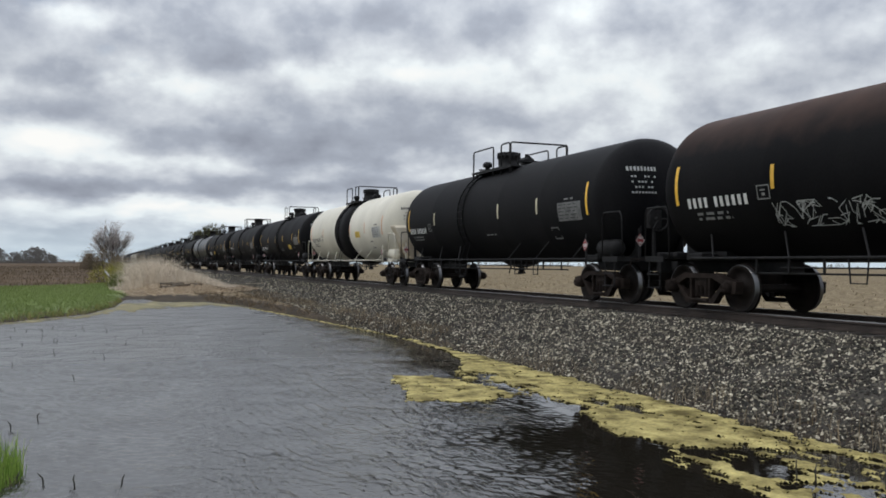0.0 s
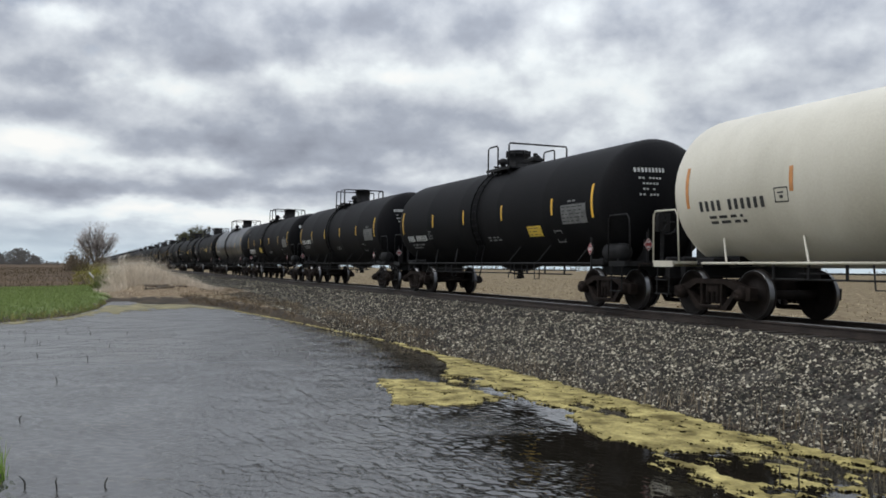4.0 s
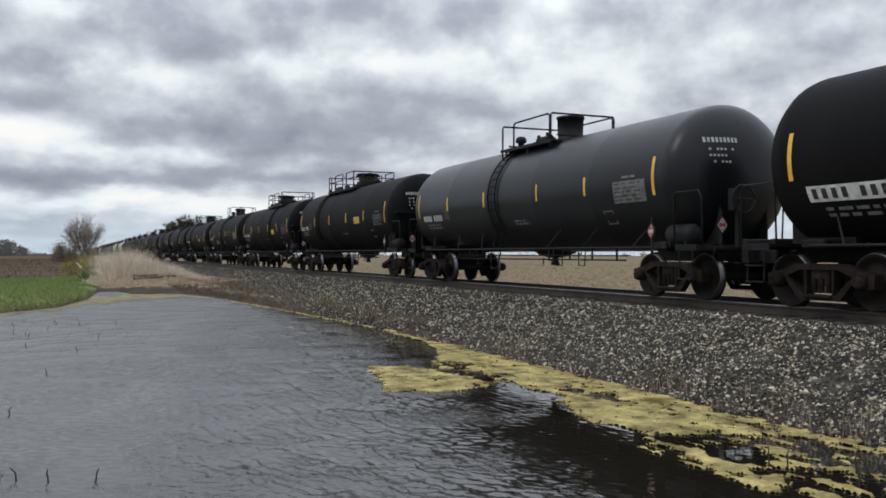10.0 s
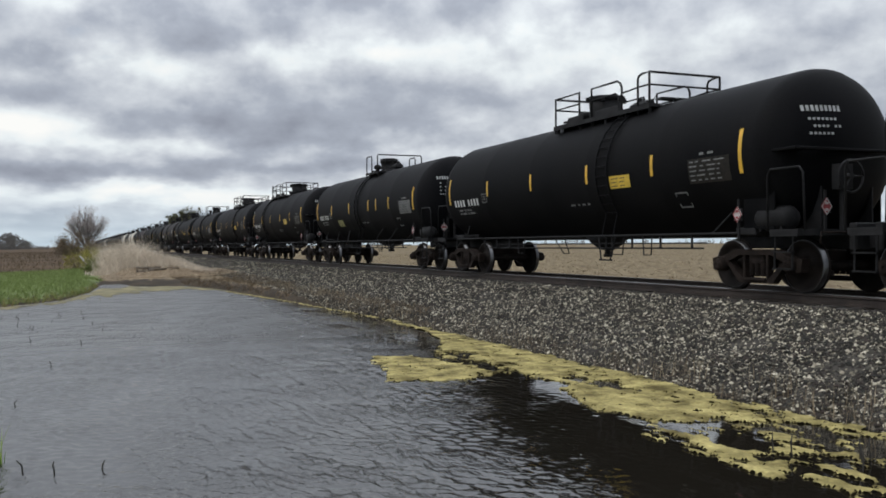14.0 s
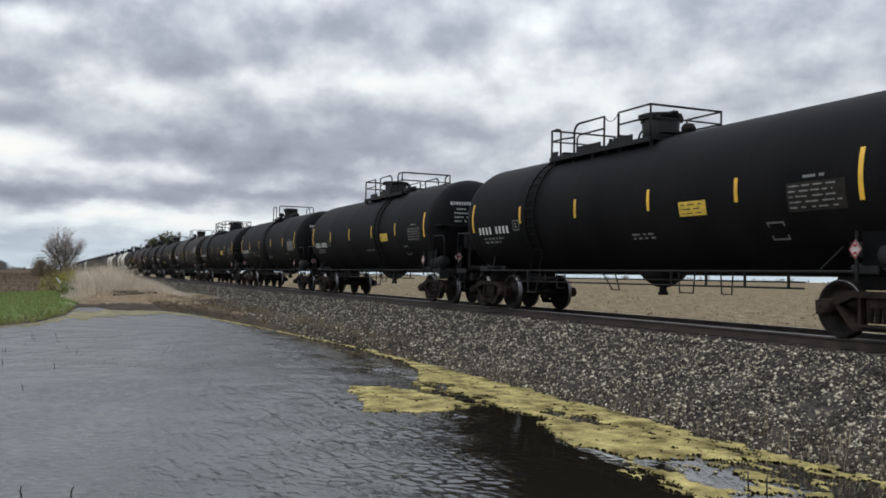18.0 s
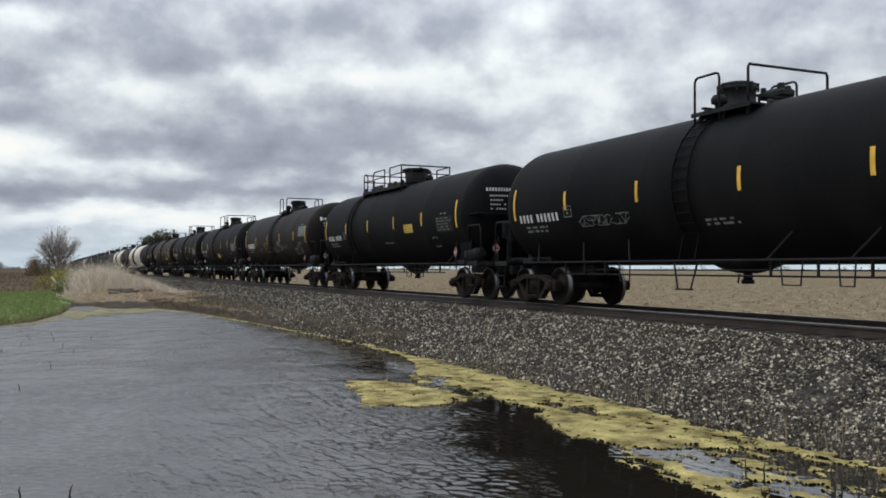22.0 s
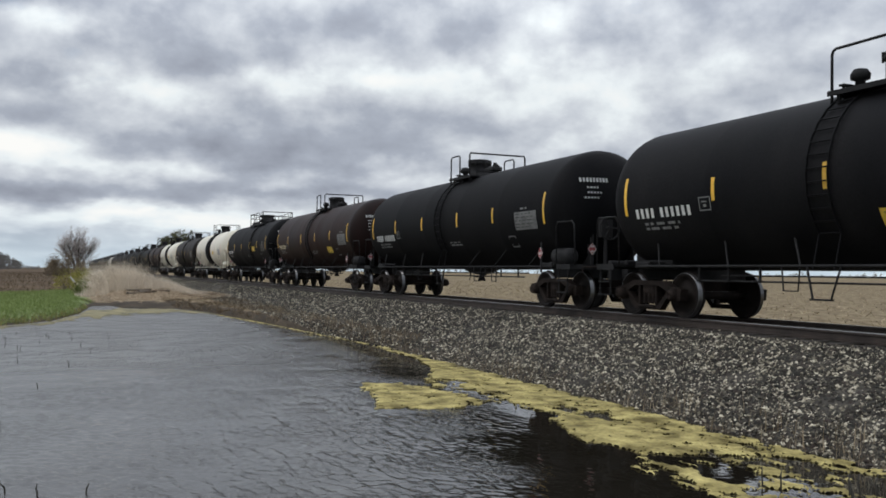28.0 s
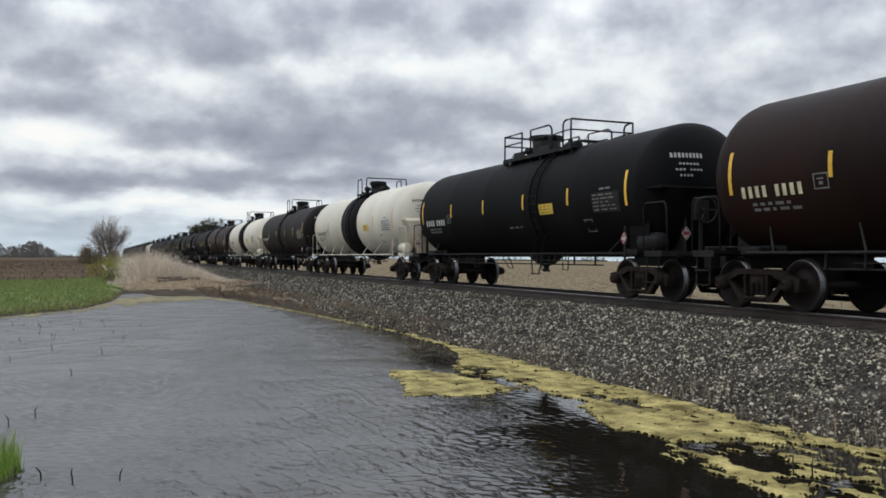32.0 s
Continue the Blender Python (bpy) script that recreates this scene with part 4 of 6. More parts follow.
black_a = "black tank car with yellow reflective strips and a low railed platform"
black_b = "black tank car with a long railed platform and plated end skirt"
KINDS = {
    0: dict(paint=RUSTY, tags=((-3.95, -1.6, 1.56, 1.98, 40, SPRAY),), label="black tank car with rusty top and pale sprayed graffiti"),
    1: dict(mark=(-6.51, -4.77, 1.97, 0.19), top=(-1.65, -0.09, 0.48, 1.15, -1.0, 0.2, -1.45)),
    2: dict(style="W", paint=WHITE, trim=WHITE, panel=True, top=(-1.1, -0.1, 0.48, 1.05, -0.13, 0.7, -0.8), label="white tank car with a black band round its middle"),
    3: dict(panel=True, panel_x=3.13, panel_z=1.73, mark=(-6.26, -4.38, 1.80, 0.19), strips=(-6.6, -3.6, -1.0, 1.7, 4.6, 6.5)),
    4: dict(strips=(-6.6, -4.1, -1.5, 1.27, 3.92, 6.5), mark=(-6.23, -4.45, 2.04, 0.19), cross=True, top=(-1.33, 0, -0.56, 0.15, -0.07, -0.75, 0.45)),
    5: dict(strips=(-6.6, -4.25, -1.75, 1.0, 3.87, 6.5), plate=True, panel=True, mark=(-6.33, -4.49, 1.72, 0.25), panel_x=-2.55, panel_z=1.75, cross=True, top=(-1.48, 0, -0.66, 0.45, 0.25, -0.75, -1.0)),
    6: dict(paint=GREY_BLACK, strips=(-6.6, -4.15, -1.5, 1.62, 3.9, 6.5), mark=(-6.27, -4.67, 1.95, 0.18), cross=True, top=(-1.36, 0, -0.67, 1.40, 0.78, -0.55, -1.0), label="glossy dark grey tank car with faded sides"),
    7: dict(style="B", panel=True, mark=(-6.54, -5.10, 2.06, 0.18), panel_x=2.56, panel_z=2.15), 8: dict(style="B", flip=True, panel=True),
    9: dict(panel=True, panel_x=-3.22, panel_z=1.69, mark=(-6.17, -4.66, 2.03, 0.20), strips=(-6.6, -4.05, -1.28, 1.42, 2.4, 3.9, 6.5)),
    10: dict(style="B", panel=True), 11: dict(style="B", flip=True, panel=True), 12: dict(strips=(-6.6, -4.2, -1.5, 1.4, 4.1, 6.5), mark=(-6.39, -4.51, 2.0, 0.19), tags=((-3.86, -1.84, 1.82, 2.04, 22, DIM),), label="black tank car with faint graffiti beside its lettering"),
    13: dict(style="B", panel=True),
    14: dict(paint=UMBER, plate=True, mark=(-6.02, -4.39, 2.02, 0.24), strips=(-6.6, -3.87, -1.1, 1.65, 4.45, 6.6), sheet_at=(0.28, 0.40), tags=((-2.2, -0.9, 1.95, 2.24, 10, SPRAY_Y), (-3.6, -1.6, 1.74, 1.96, 12, DIM), (-1.6, 0.5, 1.72, 1.95, 13, SPRAY), (0.9, 1.9, 1.78, 2.25, 11, SPRAY), (2.1, 3.2, 1.74, 2.04, 9, DIM), (4.4, 4.9, 1.60, 1.85, 6, SPRAY), (5.0, 5.7, 1.62, 2.1, 9, SPRAY)), label="dull brown-black tank car covered in sprayed graffiti"),
    15: dict(panel=True, panel_x=-0.38, panel_z=1.60, top=(-1.65, -0.09, 0.48, 1.15, -1.0, 0.2, -1.45)), 16: dict(strips=(-6.6, -4.1, -1.55, 1.32, 3.75, 6.6), mark=(-6.2, -4.26, 1.97, 0.20)), 17: dict(paint=BROWN, strips=(-6.6, -4.2, -1.4, 1.25, 3.85, 6.5), panel=True, mark=(-6.35, -4.80, 2.0, 0.20), panel_x=3.14, panel_z=1.67, label="rusty dark brown tank car with orange strips"),
    18: dict(style="B", flip=True, panel=True),
    19: dict(style="W", paint=WHITE, trim=WHITE, panel=True, label="white tank car with a black band round its middle"),
    20: dict(paint=UMBER, label="dusty brown-black tank car between white cars"),
    21: dict(style="W", paint=WHITE, trim=WHITE, panel=True, label="white tank car with a black band round its middle"),
    22: dict(paint=BROWN, label="rusty dark brown tank car"),
    30: dict(style="W", paint=WHITE, trim=WHITE, label="white tank car with a black band round its middle"),
}
for i in range(len(COUPLINGS) - 1):
    kw = dict(KINDS.get(i, dict(style="B", flip=i % 4 == 0, panel=True) if i % 3 else {}))
    kw.setdefault("label", black_b if kw.get("style") == "B" else black_a)
    tank_car(i, (COUPLINGS[i] + COUPLINGS[i + 1]) / 2, **kw)


# ---- ground, pond and track ----
def lattice_noise(x, y, seed=0):
    """Smooth value noise, 0 to 1."""
    x, y = np.asarray(x, float), np.asarray(y, float)
    xi, yi = np.floor(x).astype(np.int64), np.floor(y).astype(np.int64)
    fx, fy = x - xi, y - yi
    fx, fy = fx * fx * (3 - 2 * fx), fy * fy * (3 - 2 * fy)

    def h(a, b):
        n = (a * 374761393 + b * 668265263 + seed * 974711) & 0x7FFFFFFF
        n = ((n ^ (n >> 13)) * 1274126177) & 0x7FFFFFFF
        return ((n ^ (n >> 16)) & 0xFFFF) / 65535.0

    a = h(xi, yi) * (1 - fx) + h(xi + 1, yi) * fx
    b = h(xi, yi + 1) * (1 - fx) + h(xi + 1, yi + 1) * fx
    return a * (1 - fy) + b * fy


def fbm(x, y, seed=0, octaves=4):
    v, amp, tot = 0.0, 1.0, 0.0
    for o in range(octaves):
        v = v + amp * lattice_noise(x * 2 ** o, y * 2 ** o, seed + o)
        tot += amp
        amp *= 0.55
    return v / tot


MUD = material("wet_dark_mud", (0.048, 0.037, 0.026), 0.9, 0, 0.4, 0.6, 12, 0.6, spec=0.12)
DRY = material("dry_matted_grass", (0.24, 0.185, 0.12), 0.95, 0, 0.35, 0.7, 14, 0.6, spec=0.1)
BED = material("gravel_bed", (0.050, 0.045, 0.039), 0.95, 0, 0.45, 1.5, 30, 0.8, tint=(0.088, 0.079, 0.068), spec=0.1)
MEADOW = material("spring_grass_ground", (0.14, 0.175, 0.07), 0.95, 0, 0.35, 0.25, 8, 0.6, spec=0.1)
FALLOW = material("brown_fallow_field", (0.082, 0.056, 0.035), 0.95, 0, 0.35, 0.12, 3, 0.6, stretch=(1, 0.3, 1), spec=0.08)
STUBBLE = material("corn_stubble_field", (0.125, 0.088, 0.050), 0.95, 0, 0.30, 2.2, 9, 0.8, tint=(0.255, 0.205, 0.130), stretch=(0.5, 0.8, 1), spec=0.05)

EDGE_Y = [-60, -30, -8, -3.1, -0.5, 0.6, 1.3, 2.3, 2.9, 5.3, 6.3, 7.3, 8.3, 9.0]
EDGE_X = [-10, -22, -30, -33.4, -38.0, -44.0, -52.5, -53.0, -49.2, -48.4, -44.5, -35.0, -22.0, -8.0]
BED_Z = 1.03


def bank_height(x, y):
    """Heights of the land; below 0 it lies under the pond."""
    x, y = np.asarray(x, float), np.asarray(y, float)
    d = np.abs(y - TRACK_Y)
    near = np.where(d < 1.75, BED_Z, BED_Z - (d - 1.75) / 2.2)
    edge = np.interp(y, EDGE_Y, EDGE_X)
    gap = edge - x
    rise = np.where(gap > 0, 0.30 * (1 - np.exp(-gap / 4.0)) + 0.45 * np.clip((gap - 20) / 60, 0, 1), np.maximum(-0.6, gap * 0.10))
    rise = np.where(y > 5.3, np.minimum(rise, 0.22 + 0.05 * np.clip(gap - 4, 0, 6)), rise)
    mound = 0.62 * np.exp(-(((x + 61.0) / 3.4) ** 2 + np.clip((y - 4.6) / 2.4, -9, 9) ** 4))
    rise = rise + np.where(gap > 0, mound, 0)
    mine = 0.55 * (1 - np.hypot(x - 1.0, y + 5.0) / 7.4) * 1.6
    mine = np.clip(mine, -0.6, 0.55)
    tuft = 0.12 - 0.16 * np.hypot(x + 9.6, y + 1.64)
    pond = np.maximum(np.maximum(rise, mine), np.maximum(tuft, -0.6))
    # open ground far behind the camera
    back = np.clip((x - 6) * 0.1, -0.6, 0.5)
    pond = np.maximum(pond, np.where(y < 7, back, -0.6))
    field = np.where(y > TRACK_Y, 0.42, -9)
    return np.maximum(np.maximum(near, pond), field)


def spaced(lo, hi, fine_lo, fine_hi, step, grow):
    a = list(np.arange(fine_lo, fine_hi, step))
    s, v = step, fine_hi
    while v < hi:
        a.append(v)
        s *= grow
        v += s
    a.append(hi)
    s, v = step, fine_lo - step
    while v > lo:
        a.insert(0, v)
        s *= grow
        v -= s
    a.insert(0, lo)
    return np.array(a)


def ground_sheet():
    xs = spaced(-4500, 2500, -60, 8, 0.35, 1.12)
    ys = spaced(-3000, 4500, -9, 16, 0.20, 1.10)
    X, Y = np.meshgrid(xs, ys, indexing="ij")
    Z = bank_height(X, Y)
    rng = np.random.RandomState(3)
    j = rng.rand(*Z.shape)
    flatness = np.abs(Y - TRACK_Y) < 1.6
    Z = Z + np.where(flatness, 0.0, (j - 0.5) * 0.05)
    nx, ny = Z.shape
    verts = np.stack([X, Y, Z], -1).reshape(-1, 3)
    idx = np.arange(nx * ny).reshape(nx, ny)
    quads = np.stack([idx[:-1, :-1], idx[1:, :-1], idx[1:, 1:], idx[:-1, 1:]], -1).reshape(-1, 4)
    c = verts[quads].mean(1)
    x, y, z = c.T
    jj = rng.rand(len(c))
    wob = 0.6 * np.sin(x * 0.31) + 0.4 * np.sin(x * 0.83 + y * 0.5)
    gap = np.interp(y, EDGE_Y, EDGE_X) - x + wob
    mi = np.full(len(c), 3)                                        # meadow
    mi[(gap > 32 + 3 * np.sin(y * 0.2) + 3 * jj) & (y < TRACK_Y - 5)] = 4     # fallow field
    mi[y > TRACK_Y + 4.2] = 5
    shore = (y > 0.6 + wob * 0.3 + jj * 0.8) & (y < TRACK_Y - 3.2)
    mi[shore & (gap < 60)] = 1                                     # dry grass by the pond's end
    mi[shore & (gap < 4.6 + 1.8 * jj) & (y < 5.6)] = 0
    mi[shore & (gap < 5.0 + 7.0 * jj) & (y >= 5.3)] = 0
    mi[np.abs(y - TRACK_Y) < 4.0 + 0.5 * jj] = 2
    mi[(z < 0.07 + 0.10 * jj) & (y < TRACK_Y - 2)] = 0
    me = bpy.data.meshes.new("ground")
    me.from_pydata(verts.tolist(), [], quads.tolist())
    for m in (MUD, DRY, BED, MEADOW, FALLOW, STUBBLE):
        me.materials.append(m)
    me.polygons.foreach_set("material_index", mi.astype(np.int32))
    me.polygons.foreach_set("use_smooth", np.ones(len(mi), bool))
    ob = new("ground", me)
    return tagged(ob, "flat farmland with a gravel railway bank and pond hollow", "ground", kind="structure")


ground_sheet()


def water_material():
    m = bpy.data.materials.new("pond_water")
    m.use_nodes = True
    t = m.node_tree
    b = t.nodes["Principled BSDF"]
    b.inputs["Base Color"].default_value = (0.013, 0.011, 0.008, 1)
    b.inputs["IOR"].default_value = 1.95

    def calc(op, a, c=None, d=None, clamp=False):
        n = t.nodes.new("ShaderNodeMath")
        n.operation, n.use_clamp = op, clamp
        for k, v in enumerate((a, c, d)):
            if v is None:
                continue
            if isinstance(v, (int, float)):
                n.inputs[k].default_value = v
            else:
                t.links.new(v, n.inputs[k])
        return n.outputs[0]

    def remap(v, f0, f1, t0, t1, smooth=True):
        n = t.nodes.new("ShaderNodeMapRange")
        n.interpolation_type = "SMOOTHSTEP" if smooth else "LINEAR"
        for k, w in zip(("From Min", "From Max", "To Min", "To Max"), (f0, f1, t0, t1)):
            n.inputs[k].default_value = w
        t.links.new(v, n.inputs[0])
        return n.outputs[0]

    geo = t.nodes.new("ShaderNodeNewGeometry")
    sp = t.nodes.new("ShaderNodeSeparateXYZ")
    t.links.new(geo.outputs["Position"], sp.inputs[0])
    tc = t.nodes.new("ShaderNodeTexCoord")

    def ripple(scale, stretch, detail, turn, still=False, twist=0.3):
        mp = t.nodes.new("ShaderNodeMapping")
        mp.inputs["Scale"].default_value = stretch
        mp.inputs["Rotation"].default_value = (0, 0, radians(turn))
        t.links.new(geo.outputs["Position"] if still else tc.outputs["Object"], mp.inputs[0])
        n = t.nodes.new("ShaderNodeTexNoise")
        n.inputs["Scale"].default_value, n.inputs["Detail"].default_value = scale, detail
        n.inputs["Distortion"].default_value = twist
        t.links.new(mp.outputs[0], n.inputs["Vector"])
        return n.outputs["Fac"]

    # the wind ruffles the open water; the bank keeps a calm strip in its lee
    line = calc("ADD", remap(sp.outputs[0], -13.5, -7.0, 5.7, 3.7, False), remap(sp.outputs[0], -27.0, -13.5, 1.3, 0.0, False))
    torn = calc("MULTIPLY_ADD", ripple(0.9, (1, 1, 1), 4.0, 0, True), 2.2, -1.1)
    off = calc("ADD", calc("SUBTRACT", sp.outputs[1], line), torn)
    wind = remap(off, -1.7, 1.3, 1.0, 0.0)
    patchy = remap(ripple(0.30, (1, 0.7, 1), 3.0, 0, True), 0.35, 0.65, 0.70, 1.15)
    # short steep wavelets in little groups
    short = ripple(11.0, (0.42, 1.0, 1), 3.0, 6, twist=0.4)
    fine = ripple(22.0, (0.6, 1.0, 1), 1.0, -8, twist=0.3)
    swell = ripple(3.6, (0.35, 1.0, 1), 2.0, -10, twist=0.4)
    groups = remap(ripple(0.85, (1, 1, 1), 2.0, 40), 0.36, 0.64, 0.25, 1.4)
    height = calc("ADD", calc("MULTIPLY", calc("MULTIPLY_ADD", fine, 0.5, short), groups), calc("MULTIPLY", swell, 1.1))
    bp = t.nodes.new("ShaderNodeBump")
    bp.inputs["Distance"].default_value = 0.085
    t.links.new(calc("MULTIPLY_ADD", calc("MULTIPLY", calc("MULTIPLY", wind, patchy), remap(sp.outputs[0], -24.0, -12.0, 1.5, 0.38)), 0.97, 0.012), bp.inputs["Strength"])
    t.links.new(height, bp.inputs["Height"])
    t.links.new(bp.outputs[0], b.inputs["Normal"])
    t.links.new(calc("MULTIPLY_ADD", wind, remap(sp.outputs[0], -34.0, -8.0, 0.34, 0.20, False), 0.01), b.inputs["Roughness"])
    return m


WATER = water_material()
POND_AT = (-16.0, -22.0)


def water_sheet():
    """Wind waves: many short trains crossing one another, calm in the lee of the bank."""
    xs = spaced(-62.0, 30.0, -18.0, -6.0, 0.028, 1.022)
    ys = spaced(-56.0, 13.0, -2.5, 7.0, 0.028, 1.022)
    X, Y = np.meshgrid(xs, ys, indexing="ij")
    step = np.maximum(np.gradient(xs)[:, None], np.gradient(ys)[None, :])
    line = np.interp(X, [-27.0, -13.5, -7.0], [7.0, 5.7, 3.7])
    off = np.clip((1.3 - (Y - line + 2.2 * fbm(X * 0.9, Y * 0.9, 71) - 1.1)) / 3.0, 0, 1)
    wind = off * off * (3 - 2 * off)
    gusts = 0.35 + 1.3 * fbm(X * 1.1, Y * 1.1, 72, 3)
    rng = np.random.RandomState(73)
    Z = np.zeros_like(X)
    for k in range(54):
        lam = 0.065 * (0.24 / 0.065) ** (k / 53.0)
        ang = radians(112) + rng.normal(0, 0.75)
        wave = 2 * np.pi / lam
        ph = (X * math.cos(ang) + Y * math.sin(ang)) * wave + rng.uniform(0, 6.28)
        Z += 0.036 * lam / (2 * np.pi) * np.clip(lam / (2.4 * step) - 1, 0, 1) * np.sin(ph)
    Z *= (0.03 + 0.97 * wind) * gusts
    nx, ny = X.shape
    idx = np.arange(nx * ny).reshape(nx, ny)
    quads = np.stack([idx[:-1, :-1], idx[1:, :-1], idx[1:, 1:], idx[:-1, 1:]], -1).reshape(-1, 4)
    me = bpy.data.meshes.new("water")
    me.from_pydata(np.stack([X - POND_AT[0], Y - POND_AT[1], Z], -1).reshape(-1, 3).tolist(), [], quads.tolist())
    me.materials.append(WATER)
    me.polygons.foreach_set("use_smooth", np.ones(len(me.polygons), bool))
    return tagged(new("water", me), "rippled grey pond water reflecting the clouds", "water", kind="structure")


pond_water = water_sheet()


# rails and ties
def rail_line(y):
    bm = bmesh.new()
    half = [(0.075, 0.0), (0.075, 0.012), (0.012, 0.035), (0.010, 0.115), (0.036, 0.128), (0.036, 0.160), (0.028, 0.172)]
    prof = half + [(-a, b) for a, b in half[::-1]]
    xs = [-900, -300, -150, -80, -40, -20, -10, 0, 20, 60, 200, 500]
    rows = [[bm.verts.new((x, y + a, RAIL_Z - 0.172 + b)) for a, b in prof] for x in xs]
    n = len(prof)
    for p, q in zip(rows, rows[1:]):
        for k in range(n - 1):
            f = bm.faces.new((p[k], q[k], q[k + 1], p[k + 1]))
            f.material_index = 1 if k in (5, 6, 7) else 0
        bm.faces.new((p[-1], q[-1], q[0], p[0]))
    bmesh.ops.recalc_face_normals(bm, faces=bm.faces)
    return tagged(part("rail", bm, [RAIL, RAILHEAD]), "brown steel rail with a polished running surface", "rail", "rails of the track", "structure")


rail_line(TRACK_Y - 0.755)
rail_line(TRACK_Y + 0.755)


def track_ties():
    bm = bmesh.new()
    box(bm, 0, 0, 0, 0.22, 2.6, 0.18, 0.012)
    first = part("tie", bm, TIE)
    me = first.data
    rng = random.Random(5)
    root = tagged(new("railway_ties"), "dark creosoted wooden ties under the rails", "railway ties", kind="structure")
    root.location = (0, TRACK_Y, 0)
    first.parent = root
    for k in range(290):
        ob = first if k == 0 else new("tie", me)
        ob.parent = root
        ob.location = (14 - 0.52 * k, rng.uniform(-0.05, 0.05), RAIL_Z - 0.175 - 0.09 + rng.uniform(-0.006, 0.006))
        ob.rotation_euler = (0, 0, rng.uniform(-0.015, 0.015))


track_ties()


# ---- loose stuff: stones, weeds, grass, algae ----
def mesh_stuff(name, verts, faces, mat, label, category, kind="stuff", smooth=False, parent=None):
    me = bpy.data.meshes.new(name)
    me.from_pydata(np.asarray(verts).tolist(), [], np.asarray(faces).tolist())
    me.materials.append(mat)
    if smooth:
        me.polygons.foreach_set("use_smooth", np.ones(len(me.polygons), bool))
    ob = new(name, me)
    if parent:
        ob.parent = parent
        return tagged(ob, label, kind=kind)
    return tagged(ob, label, category, kind=kind)


def blades(name, roots, heights, width, lean, mat, label, category, seed, parent=None):
    """Bent grass blades: two stacked pieces each."""
    rng = np.random.RandomState(seed)
    n = len(roots)
    a = rng.rand(n) * 2 * np.pi
    side = np.stack([np.cos(a), np.sin(a), np.zeros(n)], 1) * (width * (0.6 + 0.8 * rng.rand(n)))[:, None] / 2
    b = rng.rand(n) * 2 * np.pi
    tilt = np.stack([np.cos(b), np.sin(b), np.zeros(n)], 1) * (heights * lean * rng.rand(n))[:, None]
    up = np.zeros((n, 3))
    up[:, 2] = heights
    p0, p1 = roots - side, roots + side
    m = roots + up * 0.55 + tilt * 0.3
    p2, p3 = m - side * 0.7, m + side * 0.7
    tip = roots + up + tilt
    verts = np.stack([p0, p1, p2, p3, tip], 1).reshape(-1, 3)
    k = np.arange(n)[:, None] * 5
    tri = np.concatenate([k + np.array([[0, 1, 3]]), k + np.array([[0, 3, 2]]), k + np.array([[2, 3, 4]])], 1).reshape(-1, 3)
    return mesh_stuff(name, verts, tri, mat, label, category, parent=parent)


OCTA = np.array([(1, 0, 0), (-1, 0, 0), (0, 1, 0), (0, -1, 0), (0, 0, 1), (0, 0, -1)], float)
OCTA_F = np.array([(0, 2, 4), (2, 1, 4), (1, 3, 4), (3, 0, 4), (2, 0, 5), (1, 2, 5), (3, 1, 5), (0, 3, 5)])


def ballast():
    rng = np.random.RandomState(11)
    spots = []
    for x0, x1, dens, size in ((-20, -4, 1800, 0.0212), (-38, -20, 760, 0.024), (-62, -38, 420, 0.021), (-110, -62, 150, 0.023), (-4, 6, 120, 0.03)):
        n = int((x1 - x0) * 3.7 * dens)
        x = rng.uniform(x0, x1, n)
        y = rng.uniform(7.75, 11.45, n)
        spots.append(np.stack([x, y, size * np.exp(rng.normal(0, 0.30, n))], 1))
    for x0, x1, dens in ((-40, 4, 60),):
        n = int((x1 - x0) * 3.0 * dens)
        spots.append(np.stack([rng.uniform(x0, x1, n), rng.uniform(13.0, 16.2, n), np.full(n, 0.035)], 1))
    sp = np.concatenate(spots)
    z = bank_height(sp[:, 0], sp[:, 1])
    thin = np.clip((z - 0.02) / 0.25, 0.7, 1)       # fewer clean stones near the water
    keep = (rng.rand(len(sp)) < thin) & (z > -0.02)
    keep &= ~((np.abs(sp[:, 1] - TRACK_Y) < 1.3) & (rng.rand(len(sp)) < 0.7))
    sp, z = sp[keep], z[keep]
    n = len(sp)
    # angular stones: a squashed, skewed eight-faced body, turned at random
    v = OCTA[None] * (1 + 0.15 * rng.normal(size=(n, 6, 1))) + 0.20 * rng.normal(size=(n, 6, 3))
    v *= np.stack([np.full(n, 1.0), rng.uniform(0.65, 1.0, n), rng.uniform(0.55, 0.85, n)], 1)[:, None]
    a = rng.rand(n) * 2 * np.pi
    c, s = np.cos(a)[:, None], np.sin(a)[:, None]
    v = np.stack([v[..., 0] * c - v[..., 1] * s, v[..., 0] * s + v[..., 1] * c, v[..., 2]], -1)
    v = v * sp[:, 2][:, None, None] + np.stack([sp[:, 0], sp[:, 1], z + sp[:, 2] * 0.35], 1)[:, None]
    f = (np.arange(n) * 6)[:, None, None] + OCTA_F[None]
    mat = island_material("ballast_stone", None, None, 0.9, stops=[(0.0, (0.030, 0.028, 0.026)), (0.22, (0.044, 0.044, 0.038)), (0.40, (0.062, 0.048, 0.042)), (0.55, (0.060, 0.056, 0.049)), (0.72, (0.095, 0.086, 0.070)), (0.83, (0.27, 0.24, 0.18)), (1.0, (0.66, 0.60, 0.47))])
    mesh_stuff("ballast", v.reshape(-1, 3), f.reshape(-1, 3), mat, "loose grey and pale crushed stone on the railway bank", "ballast")


ballast()


